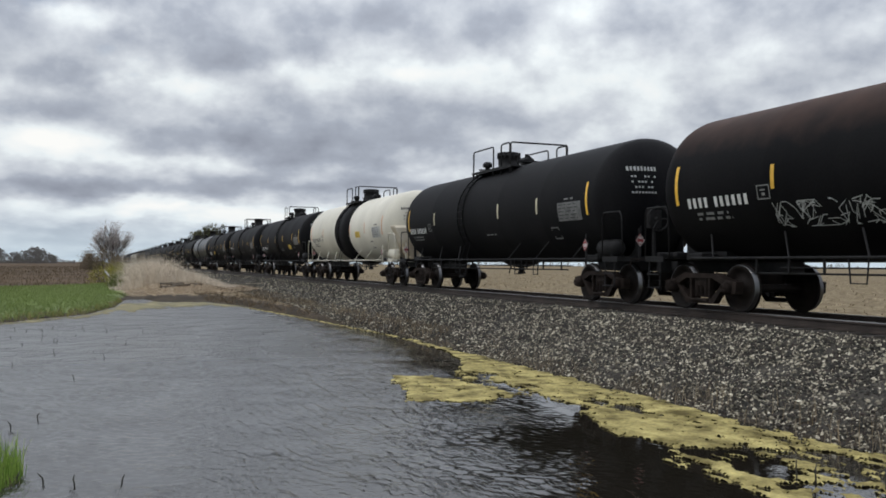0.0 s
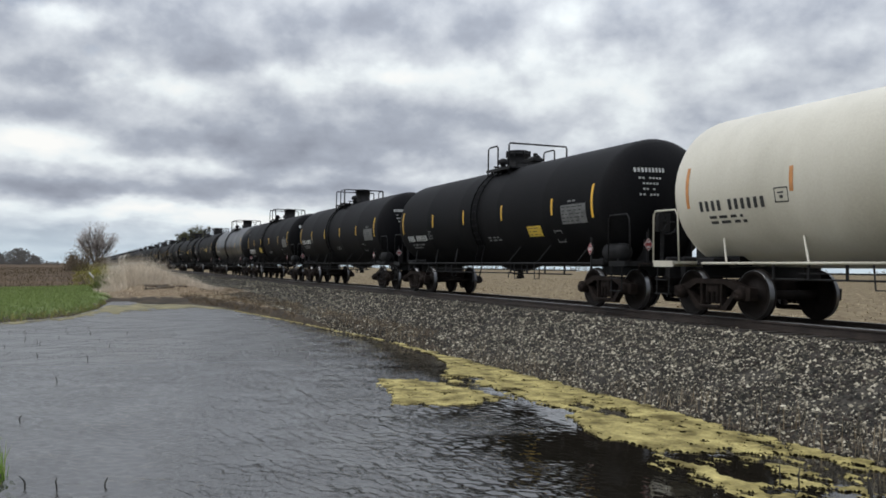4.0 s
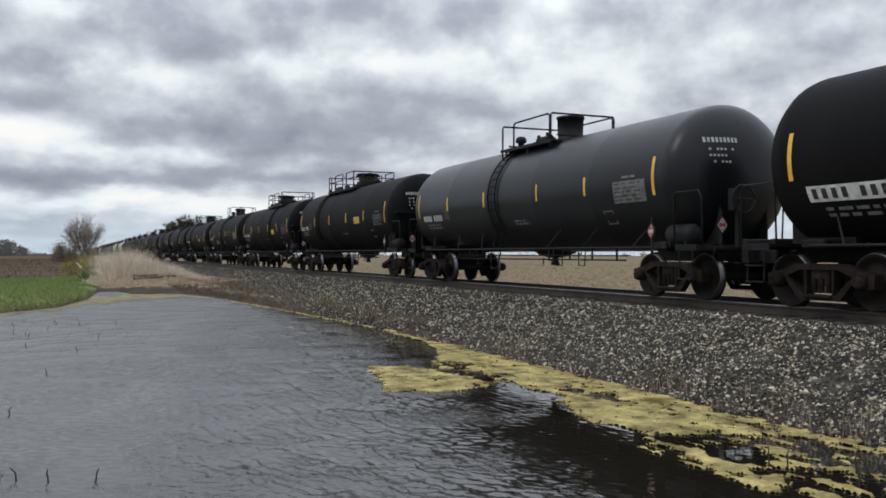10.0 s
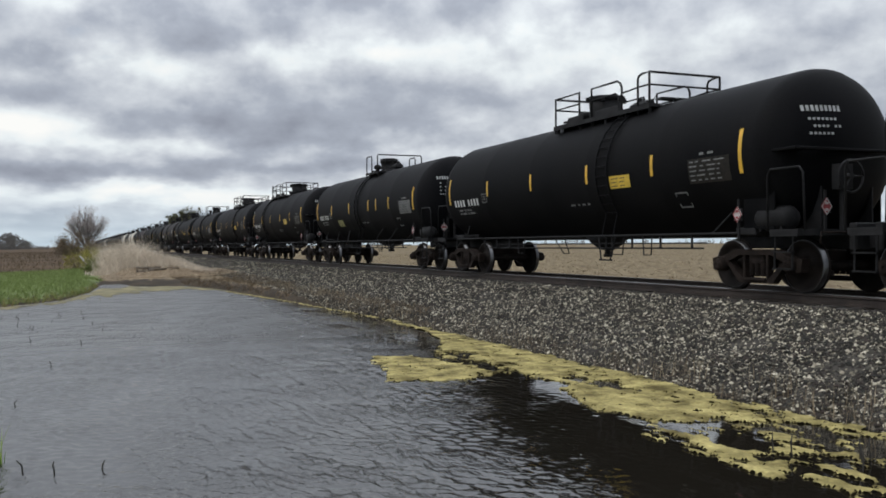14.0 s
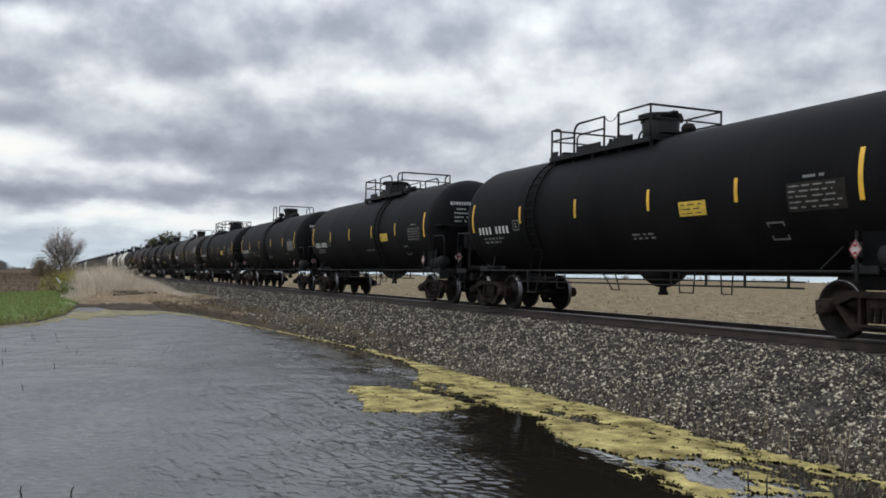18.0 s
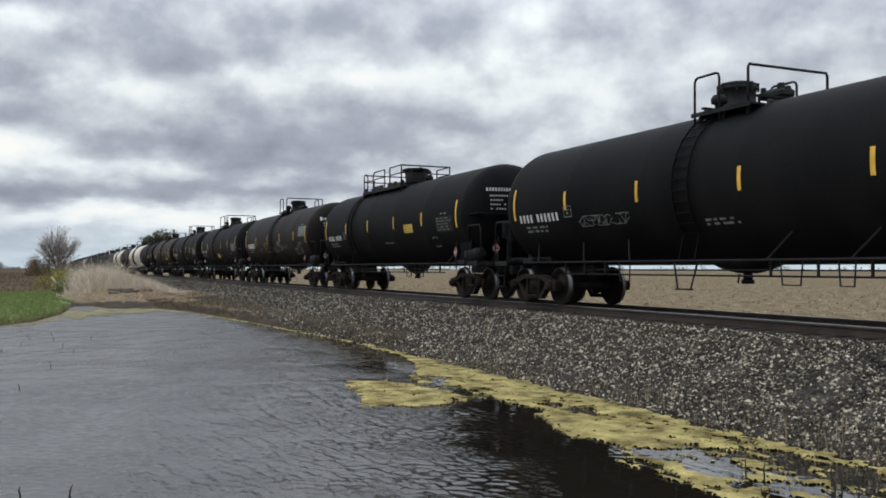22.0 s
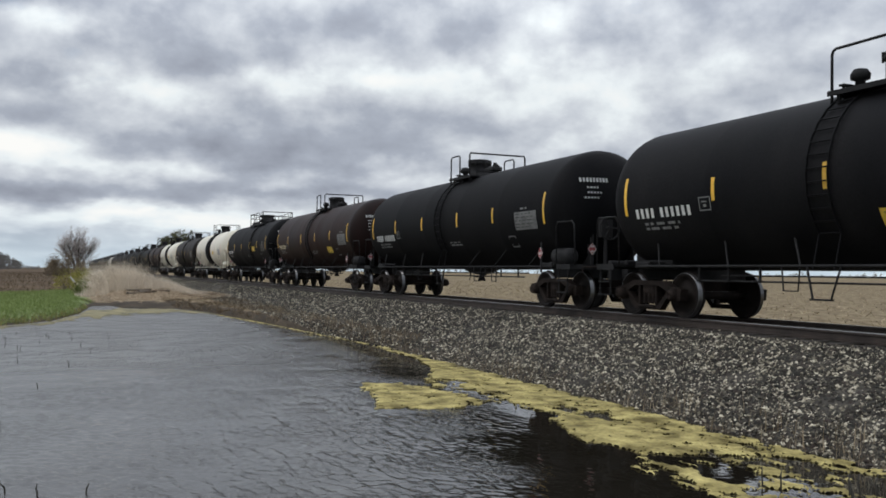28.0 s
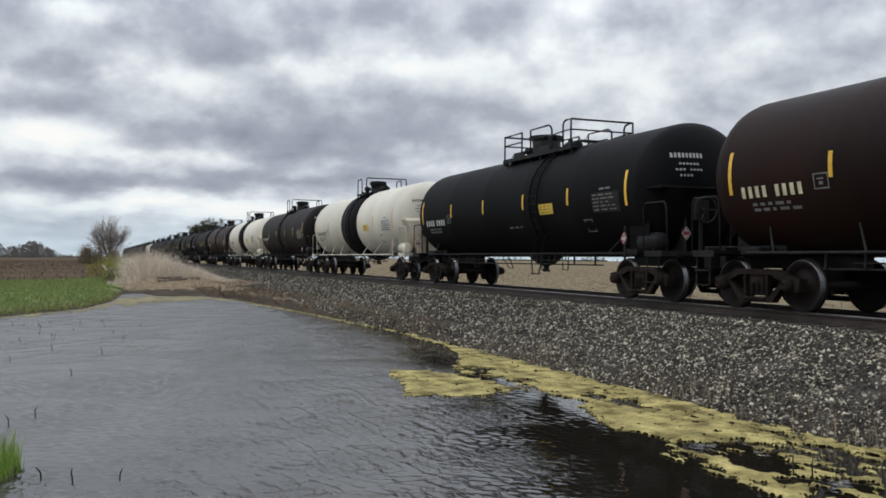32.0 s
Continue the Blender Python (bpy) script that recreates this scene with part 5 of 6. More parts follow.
def algae_mat():
    lo_x = [-46, -36, -30, -24, -20, -18, -16.4, -15, -13.5, -12.4, -11.6, -10.9, -9.9, -8.7, -8.0, -6, 0]
    lo_y = [5.9, 6.95, 7.5, 7.95, 7.8, 7.35, 6.75, 6.7, 6.75, 6.65, 6.7, 6.35, 5.95, 6.3, 7.5, 7.9, 8.0]
    raft = ((-15.9, 5.15), (-13.0, 4.45), (-12.7, 5.5), (-13.0, 6.45), (-14.3, 6.25), (-15.7, 5.75))
    patches = ((-7.95, 6.08, 0.55, 0.09), (-7.2, 6.03, 0.36, 0.20), (-6.4, 5.82, 0.32, 0.13), (-5.95, 6.05, 0.3, 0.14), (-6.1, 6.45, 0.35, 0.12), (-6.95, 6.55, 0.25, 0.10), (-7.5, 7.0, 0.3, 0.12))

    def field(x, y):
        n = fbm(x * 1.3, y * 2.6, 21) - 0.5
        fine = fbm(x * 5.0, y * 8.0, 31, 4) - 0.5
        near = np.where(x < -17, 0.35, np.where(x > -8.3, 1.5, 1.0))
        f = np.minimum((y - np.interp(x, lo_x, lo_y)) * 2.2, 0.45)
        # open water inside the strip, by the bank
        for cx, cy, rx, ry, deep in ((-11.5, 7.25, 0.7, 0.28, 0.75), (-6.9, 7.25, 1.3, 0.55, 1.3), (-15.6, 6.95, 0.5, 0.22, 0.9), (-14.0, 7.0, 0.6, 0.10, 0.6), (-9.2, 8.1, 0.9, 0.25, 0.6), (-9.9, 7.3, 0.45, 0.16, 0.4)):
            f = f - deep * np.exp(-(((x - cx) / rx) ** 2 + ((y - cy) / ry) ** 2))
        f = f + near * (0.75 * n + 1.05 * fine)
        # a solid wedge-shaped raft
        g = np.full(np.shape(x), 9.0)
        for (ax, ay), (bx, by) in zip(raft, raft[1:] + raft[:1]):
            ln = math.hypot(bx - ax, by - ay)
            g = np.minimum(g, ((bx - ax) * (y - ay) - (by - ay) * (x - ax)) / ln)
        f = np.maximum(f, np.minimum(g * 1.6 + 0.45 * n + 0.75 * fine + 0.04, 0.5))
        for cx, cy, rx, ry in patches:
            g = 0.8 - 0.8 * np.hypot((x - cx) / rx, (y - cy) / ry)
            f = np.maximum(f, np.minimum(g + 0.7 * n + 1.0 * fine, 0.5))
        slits = 0.30 - 0.8 * np.hypot((x + 15.2) / 1.4, (y - 6.45) / 0.30) + 1.2 * n + 1.8 * fine
        f = np.maximum(f, np.minimum(slits, 0.4))
        bits = np.where((x > -8.3) & (y > 5.7), -0.34 + 1.2 * n + 3.0 * fine, -1)
        f = np.maximum(f, np.minimum(bits, 0.4))
        # small holes worn through the mat
        return f - 0.9 * np.clip(fbm(x * 9.0, y * 13.0, 38, 3) - 0.66, 0, 1) * 6

    parts = []
    for x0, x1, y0, y1, sx, sy in ((-18, -4.5, 4.2, 8.9, 0.02, 0.025), (-47, -18, 3.0, 8.6, 0.12, 0.06)):
        xs, ys = np.arange(x0, x1, sx), np.arange(y0, y1, sy)
        X, Y = np.meshgrid(xs, ys, indexing="ij")
        F = field(X, Y)
        parts.append((X, Y, F))
    # a broad band of pale scum along the far shore
    xs, ys = np.arange(-56, -28, 0.16), np.arange(-9, 7.2, 0.08)
    X, Y = np.meshgrid(xs, ys, indexing="ij")
    front = np.interp(Y, [-9, -3.1, -0.5, 1.0, 3.0, 5.3, 6.3, 7.2], [-28.9, -32.4, -36.4, -41.0, -44.4, -45.0, -42.8, -37.0])
    wide = np.interp(Y, [-9, -3.1, -0.5, 1.0, 3.0, 5.3, 6.3, 7.2], [0.8, 1.3, 2.0, 4.6, 5.6, 4.0, 1.6, 0.8])
    g = (front - X) / wide
    F = 0.95 - 1.5 * np.abs(g - 0.45) + 2.0 * (fbm(X * 0.5, Y * 1.6, 44) - 0.5) + 1.3 * (fbm(X * 2.0, Y * 5.0, 45) - 0.5)
    F = np.minimum(F, 0.5) - 1.3 * np.exp(-(((X + 51.0) / 1.8) ** 2 + ((Y - 1.9) / 0.5) ** 2))
    mats = (material("yellow_green_algae", (0.20, 0.155, 0.05), 0.9, 0, 0.55, 2.4, 22, 1.0, tint=(0.46, 0.385, 0.155), spec=0.15), material("tan_pond_scum", (0.14, 0.122, 0.055), 0.9, 0, 0.4, 1.5, 14, 0.6, tint=(0.27, 0.232, 0.12)))
    raft_at = lambda x, y: (x < -12.55) & (x > -16.2) & (y < 6.28)
    strand_at = lambda x, y: (x > -8.75) & (y < 6.34) & (y < 6.0 + (x + 8.75) * 0.9)
    float_mats(parts, mats[0], "algae", "yellow-green algae mats floating along the pond edge", lambda x, y: ~raft_at(x, y) & ~strand_at(x, y))
    float_mats(parts[:1], mats[0], "algae_raft", "wedge-shaped raft of yellow-green algae on the water", raft_at, "")
    float_mats(parts[:1], mats[0], "algae_strand", "thin broken strand of yellow-green algae", strand_at, "")
    float_mats([(X, Y, F)], mats[1], "scum", "pale tan scum along the far shore of the pond")


def float_mats(parts, mat, name, label, where=None, kind="stuff"):
    verts, faces, base = [], [], 0
    for X, Y, F in parts:
        Z = 0.013 + 0.018 * np.clip(F, 0, 0.6) + 0.026 * (fbm(X * 8, Y * 10, 55, 4) - 0.3)
        nx, ny = X.shape
        idx = np.arange(nx * ny).reshape(nx, ny)
        q = np.stack([idx[:-1, :-1], idx[1:, :-1], idx[1:, 1:], idx[:-1, 1:]], -1).reshape(-1, 4)
        inside = (F.reshape(-1)[q] > 0).sum(1) >= 3
        low = (bank_height(X, Y) + 0.22 * (fbm(X * 2.2, Y * 3.0, 77) - 0.5)).reshape(-1)[q].max(1) > -0.05
        keep = inside & ~low
        if where:
            c = np.stack([X, Y], -1).reshape(-1, 2)[q].mean(1)
            keep &= where(c[:, 0], c[:, 1])
        q = q[keep]
        used, inv = np.unique(q, return_inverse=True)
        p = np.stack([X, Y, Z], -1).reshape(-1, 3)[used]
        # let the rim dip into the water
        p[:, 2] = np.where(F.reshape(-1)[used] < 0.03, 0.002, p[:, 2])
        verts.append(p)
        faces.append(inv.reshape(-1, 4) + base)
        base += len(p)
    mesh_stuff(name, np.concatenate(verts), np.concatenate(faces), mat, label, name.split("_")[0], kind, smooth=True)


algae_mat()

DRY_BLADE = island_material("dry_grass_blade", (0.17, 0.125, 0.075), (0.46, 0.37, 0.25))
GREY_WEED = island_material("grey_dead_weed", (0.09, 0.075, 0.055), (0.28, 0.23, 0.165))
GREEN_BLADE = island_material("green_grass_blade", (0.125, 0.175, 0.05), (0.25, 0.30, 0.115))
FRESH = island_material("fresh_grass_blade", (0.12, 0.22, 0.03), (0.32, 0.42, 0.10))
BROWN_BLADE = island_material("brown_weed_blade", (0.070, 0.054, 0.034), (0.14, 0.108, 0.066))
STRAW = island_material("corn_stalk", (0.12, 0.085, 0.05), (0.46, 0.38, 0.25))


def scatter(n, x0, x1, y0, y1, seed, test=None):
    rng = np.random.RandomState(seed)
    x, y = rng.uniform(x0, x1, n), rng.uniform(y0, y1, n)
    if test is not None:
        k = test(x, y, rng)
        x, y = x[k], y[k]
    return np.stack([x, y, bank_height(x, y) - 0.02], 1)


def shore_gap(x, y):
    return np.interp(y, EDGE_Y, EDGE_X) - x


# weeds at the foot of the bank
r = scatter(16000, -45, -4, 8.0, 9.0, 1, lambda x, y, g: (bank_height(x, y) > -0.03) & (g.rand(len(x)) < 0.18 + 0.75 * (fbm(x * 0.8, y * 2, 7) > 0.52)) & (g.rand(len(x)) < np.clip((9.0 - y) * 1.6, 0.1, 1)))
blades("bank_weeds", r, 0.05 + 0.16 * np.random.RandomState(2).rand(len(r)) ** 2, 0.012, 0.9, GREY_WEED, "dead grey-brown weeds along the foot of the gravel bank", "weeds", 3)
r = scatter(500, -34, -5, 8.1, 8.7, 4, lambda x, y, g: fbm(x * 0.5, y, 9) > 0.56)
blades("dry_stalks", r, 0.22 + 0.22 * np.random.RandomState(5).rand(len(r)), 0.009, 0.35, DRY_BLADE, "thin dry stalks standing by the water", "dry grass", 6)

# the meadow on the far shore
r = scatter(90000, -80, -31, -16, 1.6, 8, lambda x, y, g: (shore_gap(x, y) > 0.4) & (shore_gap(x, y) < 34) & (y < 0.9 + 0.6 * np.sin(x)) & (g.rand(len(x)) < np.clip(1.4 - (-x - 33) / 55, 0.3, 1)))
blades("meadow_grass", r, 0.07 + 0.11 * np.random.RandomState(9).rand(len(r)), 0.03, 0.8, GREEN_BLADE, "fresh green spring grass beyond the pond", "grass", 10)
r = scatter(22000, -50, -28, -16, 1.4, 18, lambda x, y, g: (shore_gap(x, y) > -0.3) & (shore_gap(x, y) < 0.4 + 2.4 * g.rand(len(x))))
blades("shore_grass", r, 0.10 + 0.22 * np.random.RandomState(19).rand(len(r)), 0.02, 0.6, island_material("yellowing_grass_blade", (0.12, 0.14, 0.03), (0.36, 0.30, 0.12)), "yellowing grass along the far shore", "grass", 20)
r = scatter(45000, -260, -66, -60, 4, 11, lambda x, y, g: (shore_gap(x, y) > 33) & (g.rand(len(x)) < np.clip(70 / -x, 0.1, 1)))
blades("field_weeds", r, 0.08 + 0.22 * np.random.RandomState(12).rand(len(r)), 0.05, 0.5, BROWN_BLADE, "brown dead weeds on the fallow field", "weeds", 13)

# corn stubble beyond the track
r = scatter(60000, -150, 10, 16.5, 110, 14, lambda x, y, g: g.rand(len(x)) < np.clip(26 / y, 0.08, 1))
r[:, 1] = np.round(r[:, 1] / 0.76) * 0.76 + np.random.RandomState(15).normal(0, 0.09, len(r))
blades("corn_stubble", r, 0.04 + 0.11 * np.random.RandomState(16).rand(len(r)) ** 2, 0.07, 3.5, STRAW, "pale cut corn stalks on the harvested field", "stubble", 17)

# brown weeds on the muddy shore
r = scatter(22000, -60, -22, 5.2, 9.0, 34, lambda x, y, g: (bank_height(x, y) > 0.03) & (g.rand(len(x)) < 0.25 + 0.9 * (fbm(x * 0.5, y * 1.4, 35) > 0.5)))
blades("shore_weeds", r, 0.05 + 0.20 * np.random.RandomState(36).rand(len(r)) ** 2, 0.02, 1.4, island_material("shore_weed_blade", (0.055, 0.042, 0.03), (0.24, 0.18, 0.115)), "brown matted weeds on the muddy shore", "weeds", 37)

# tall dry reeds at the pond's end
r = scatter(46000, -74, -58, 0.0, 8.8, 21, lambda x, y, g: (g.rand(len(x)) < np.clip((-x - 58.5) / 4.0, 0, 1)) & (y < 8.2 + 0.6 * np.sin(x)) & (y > 1.0 + 0.5 * np.sin(x * 1.7)))
rr = np.random.RandomState(22).rand(len(r))
tall = np.interp(r[:, 1], [0.0, 0.7, 1.5, 2.2, 3.4, 4.4, 5.4, 6.6, 7.4, 8.2, 8.8], [0.3, 0.6, 1.3, 1.9, 1.75, 1.35, 0.95, 0.75, 0.5, 0.3, 0.15]) * np.clip((-r[:, 0] - 57.0) / 4.0, 0.3, 1)
tall = tall * (0.45 + 1.1 * fbm(r[:, 0] * 0.45, r[:, 1] * 1.1, 91, 3))
blades("reeds", r, tall * (0.40 + 0.75 * rr ** 1.5), 0.018, 1.1, island_material("dry_reed", (0.42, 0.35, 0.27), (0.80, 0.71, 0.58)), "tall pale dry reeds at the end of the pond", "reeds", 23)
r = scatter(40000, -64, -54.5, 1.4, 9.2, 24, lambda x, y, g: bank_height(x, y) > 0.08)
blades("matted_straw", r, 0.04 + 0.06 * np.random.RandomState(25).rand(len(r)), 0.03, 3.0, island_material("bleached_straw", (0.34, 0.265, 0.19), (0.60, 0.49, 0.36)), "bleached flattened straw on the pond's muddy end", "straw", 26)

# grass tuft on the near shore
r = scatter(5200, -11.2, -8.2, -3.2, -0.4, 27, lambda x, y, g: np.hypot(x + 9.6, y + 1.64) < 0.98)
blades("grass_tuft", r, 0.16 + 0.30 * np.random.RandomState(28).rand(len(r)), 0.013, 0.35, FRESH, "bright green grass tuft at the near shore", "grass", 29)
r = scatter(700, -11.2, -8.2, -3.2, -0.3, 30, lambda x, y, g: np.hypot(x + 9.5, y + 1.65) < 1.0)
blades("dead_tuft", r, 0.10 + 0.16 * np.random.RandomState(31).rand(len(r)), 0.012, 0.8, DRY_BLADE, "dead straw in the foot of the tuft", "grass", 32)

# broken reed stems in the shallows
STEM = material("wet_dark_stem", (0.03, 0.026, 0.02), 0.7, 0, 0.3, 20, 80, 0.2)
RIGHT_STEMS = ((-6.94, 6.41), (-6.80, 6.52), (-6.35, 6.93), (-6.31, 7.05), (-6.18, 7.12), (-6.05, 6.60), (-6.25, 6.85))
far_rng = random.Random(19)
FAR_STEMS = tuple((far_rng.uniform(-31, -23), far_rng.uniform(-2.6, 1.2)) for _ in range(16))
rng = random.Random(9)
for x, y in ((-9.14, -0.45), (-9.0, -0.17), (-8.95, 0.2), (-12.87, -0.72), (-12.2, -1.0), (-19.5, -1.62), (-17.0, -0.4), (-21.5, -0.9), (-9.4, -0.75), (-24.0, -1.8), (-26.5, -2.2), (-20.3, 0.1)) + RIGHT_STEMS + FAR_STEMS:
    bm = bmesh.new()
    h = rng.uniform(0.16, 0.26) if y > 4 else rng.uniform(0.09, 0.17)
    dx, dy = rng.uniform(-0.05, 0.05), rng.uniform(-0.05, 0.05)
    loft(bm, [(0, 0, -0.3), (dx * 0.8, dy * 0.8, h * 0.45), (dx, dy, h * 0.6), (dx * 1.2 + rng.uniform(-0.05, 0.05), dy + rng.uniform(-0.04, 0.04), h)], [0.009, 0.008, 0.008, 0.004], 6)
    ob = part("reed_stub", bm, STEM)
    ob.location = (x, y, 0)
    tagged(ob, "dark broken reed stem standing in shallow water", "reed stem", "broken stems in the pond")

# a pale stone on the bank, drift logs in the straw
bm = bmesh.new()
bmesh.ops.create_icosphere(bm, subdivisions=2, radius=0.12)
for v in bm.verts:
    v.co += Vector(noise.noise_vector(v.co * 9)) * 0.04
    v.co.z *= 0.75
ob = part("pale_stone", bm, material("pale_limestone", (0.68, 0.66, 0.60), 0.85, 0, 0.2, 6, 40, 0.4))
ob.location = (-35.6, 8.62, 0.20)
tagged(ob, "pale limestone lump lying on the gravel bank", "stone")
LOG = material("weathered_driftwood", (0.10, 0.078, 0.056), 0.9, 0, 0.4, 4, 30, 0.5, stretch=(0.3, 1, 1))
for x, y, z, ang, ln in ((-58.6, 4.2, 0.74, 62, 1.6), (-58.2, 4.7, 0.66, 84, 1.1), (-57.9, 3.9, 0.56, 108, 0.9), (-58.8, 5.7, 0.68, 60, 0.8)):
    bm = bmesh.new()
    a = 0.0
    pts = [(-ln / 2 + ln * k / 6, 0.05 * math.sin(k * 1.9), 0.03 * math.cos(k * 2.3)) for k in range(7)]
    loft(bm, pts, [0.13 - 0.012 * k for k in range(7)], 9)
    ob = part("drift_log", bm, LOG)
    ob.matrix_basis = pose(x, y, z, 0, -4, ang)
    tagged(ob, "grey weathered drift log lying in dry straw", "log", "drift logs at the pond's end")

marker = new("marker_stake")
marker.location = (-63.0, 0.35, 0.35)
bm = bmesh.new()
rod(bm, (0, 0.55, -0.1), (0, 0.12, 0.95), 0.03, 8)
part("stake", bm, LOG, marker)
bm = bmesh.new()
lathe(bm, [(0.0, 0.001), (0.0, 0.04), (0.02, 0.048), (0.42, 0.048), (0.45, 0.04), (0.45, 0.001)], "z", 12)
sleeve = part("sleeve", bm, material("white_plastic_sleeve", (0.55, 0.54, 0.52), 0.6, 0, 0.3, 4, 30, 0.2), marker, "white plastic sleeve")
sleeve.matrix_basis = pose(0, 0.17, 0.80, 38, 0, 0)
tagged(marker, "leaning stake with a white plastic sleeve beside the reeds", "marker stake")


# ---- trees and distance ----
BARK = material("grey_bark", (0.11, 0.093, 0.080), 0.95, 0, 0.3, 3, 20, 0.4)
TWIG = island_material("budding_twig", (0.26, 0.23, 0.215), (0.46, 0.41, 0.38))


def limbs(rng, height, spread, levels, trunk_r, bole=0.42, keep=(0.55, 0.78), stems=1):
    """Branching segments (a, b, ra, rb) and the tips of the twigs."""
    segs, tips = [], []

    def grow(p, d, length, r, level):
        n = 3
        for k in range(n):
            q = p + d * (length / n)
            segs.append((p, q, r * (1 - 0.25 * k / n), r * (1 - 0.25 * (k + 1) / n)))
            d = (d + Vector((rng.gauss(0, 0.10), rng.gauss(0, 0.10), rng.gauss(0.04, 0.06)))).normalized()
            p = q
            if level < levels and (k > 0 or level > 0):
                for _ in range(2 if level < 2 else 1):
                    side = Vector((rng.gauss(0, 1), rng.gauss(0, 1), rng.gauss(0.25, 0.4)))
                    nd = (d * 0.75 + side.normalized() * spread).normalized()
                    grow(p, nd, length * rng.uniform(*keep), r * 0.52, level + 1)
        if level < levels:
            for _ in range(2):
                side = Vector((rng.gauss(0, 1), rng.gauss(0, 1), rng.gauss(0.3, 0.3)))
                grow(p, (d + side.normalized() * spread * 0.8).normalized(), length * rng.uniform(0.6, 0.8), r * 0.6, level + 1)
        else:
            tips.append(p)
    if stems == 1:
        grow(Vector((0, 0, 0)), Vector((0, 0, 1)), height * bole, trunk_r, 0)
    for k in range(stems if stems > 1 else 0):
        a, lean = 6.283 * k / stems + rng.uniform(-0.3, 0.3), 0.0 if k == 0 else rng.uniform(0.25, 0.75)
        grow(Vector((0, 0, height * 0.06)), Vector((lean * math.cos(a), lean * math.sin(a), 1)).normalized(), height * bole * (1.1 - 0.35 * lean), trunk_r * 0.7, 1)
    if stems > 1:
        segs.append((Vector((0, 0, -0.2)), Vector((0, 0, height * 0.07)), trunk_r * 1.2, trunk_r))
    return segs, tips


def bare_tree(x, y, z, height, seed, twig_mat, label, spread=0.75, buds=0.0, levels=4, leaf=0.05, twigs=0, bole=0.42, keep=(0.55, 0.78), stems=1):
    rng = random.Random(seed)
    segs, tips = limbs(rng, height, spread, levels, height * 0.026, bole, keep, stems)
    top = max(b.z for _, b, _, _ in segs)
    k = height / top
    tree = new("tree")
    tree.matrix_basis = pose(x, y, z, 0, 0, rng.uniform(0, 360))
    verts, faces = [], []
    wood, wood_f = [], []
    for a, b, ra, rb in segs:
        a, b = a * k, b * k
        thick = ra * k > 0.03
        vl, fl, sides = (wood, wood_f, 7) if thick else (verts, faces, 3)
        d = (b - a).normalized()
        u = d.orthogonal().normalized()
        w = d.cross(u)
        base = len(vl)
        for c, r in ((a, max(ra * k, 0.012)), (b, max(rb * k, 0.008))):
            for t in range(sides):
                ang = 2 * math.pi * t / sides
                vl.append(tuple(c + u * math.cos(ang) * r + w * math.sin(ang) * r))
        for t in range(sides):
            n = (t + 1) % sides
            fl.append((base + t, base + n, base + sides + n, base + sides + t))
    me = bpy.data.meshes.new("trunk")
    me.from_pydata(wood, [], wood_f)
    me.materials.append(BARK)
    new("trunk", me).parent = tree
    tri_v, tri_f = [], []
    for p in tips:
        p = p * k
        for _ in range(int(twigs)):
            d = Vector((p.x * 0.25 + rng.gauss(0, 0.7), p.y * 0.25 + rng.gauss(0, 0.7), 0.7 + rng.gauss(0, 0.4))).normalized()
            q = p + d * height * rng.uniform(0.05, 0.11)
            w = d.orthogonal().normalized() * 0.014
            base = len(verts)
            verts += [tuple(p - w), tuple(p + w), tuple(q)]
            faces.append((base, base + 1, base + 2))
        for _ in range(int(buds)):
            c = p + Vector((rng.gauss(0, 0.16), rng.gauss(0, 0.16), rng.gauss(0, 0.16))) * (height / 8)
            e1 = Vector((rng.gauss(0, 1), rng.gauss(0, 1), rng.gauss(0, 1))).normalized() * leaf
            e2 = e1.orthogonal().normalized() * leaf * 0.7
            base = len(verts)
            verts += [tuple(c - e1), tuple(c + e2), tuple(c + e1), tuple(c - e2)]
            faces.append((base, base + 1, base + 2, base + 3))
    me = bpy.data.meshes.new("crown")
    me.from_pydata(verts, [], faces)
    me.materials.append(twig_mat)
    cr = new("crown", me)
    cr.parent = tree
    return tagged(tree, label, "tree")


def at(az, dist):
    return -dist * math.cos(radians(az)), dist * math.sin(radians(az))


x, y = at(0.60, 165)
bare_tree(x, y, 0.7, 8.2, 5, TWIG, "bare spreading grey-brown tree beside the field", 0.50, buds=1, levels=4, leaf=0.025, twigs=6, bole=0.42, keep=(0.58, 0.80), stems=5)
x, y = at(6.33, 265)
bare_tree(x, y, 0.4, 12.6, 8, island_material("grey_green_bud", (0.09, 0.095, 0.05), (0.19, 0.19, 0.11)), "rounded budding tree beyond the railway", 0.5, buds=36, levels=4, leaf=0.13, bole=0.42, keep=(0.55, 0.75), stems=7)


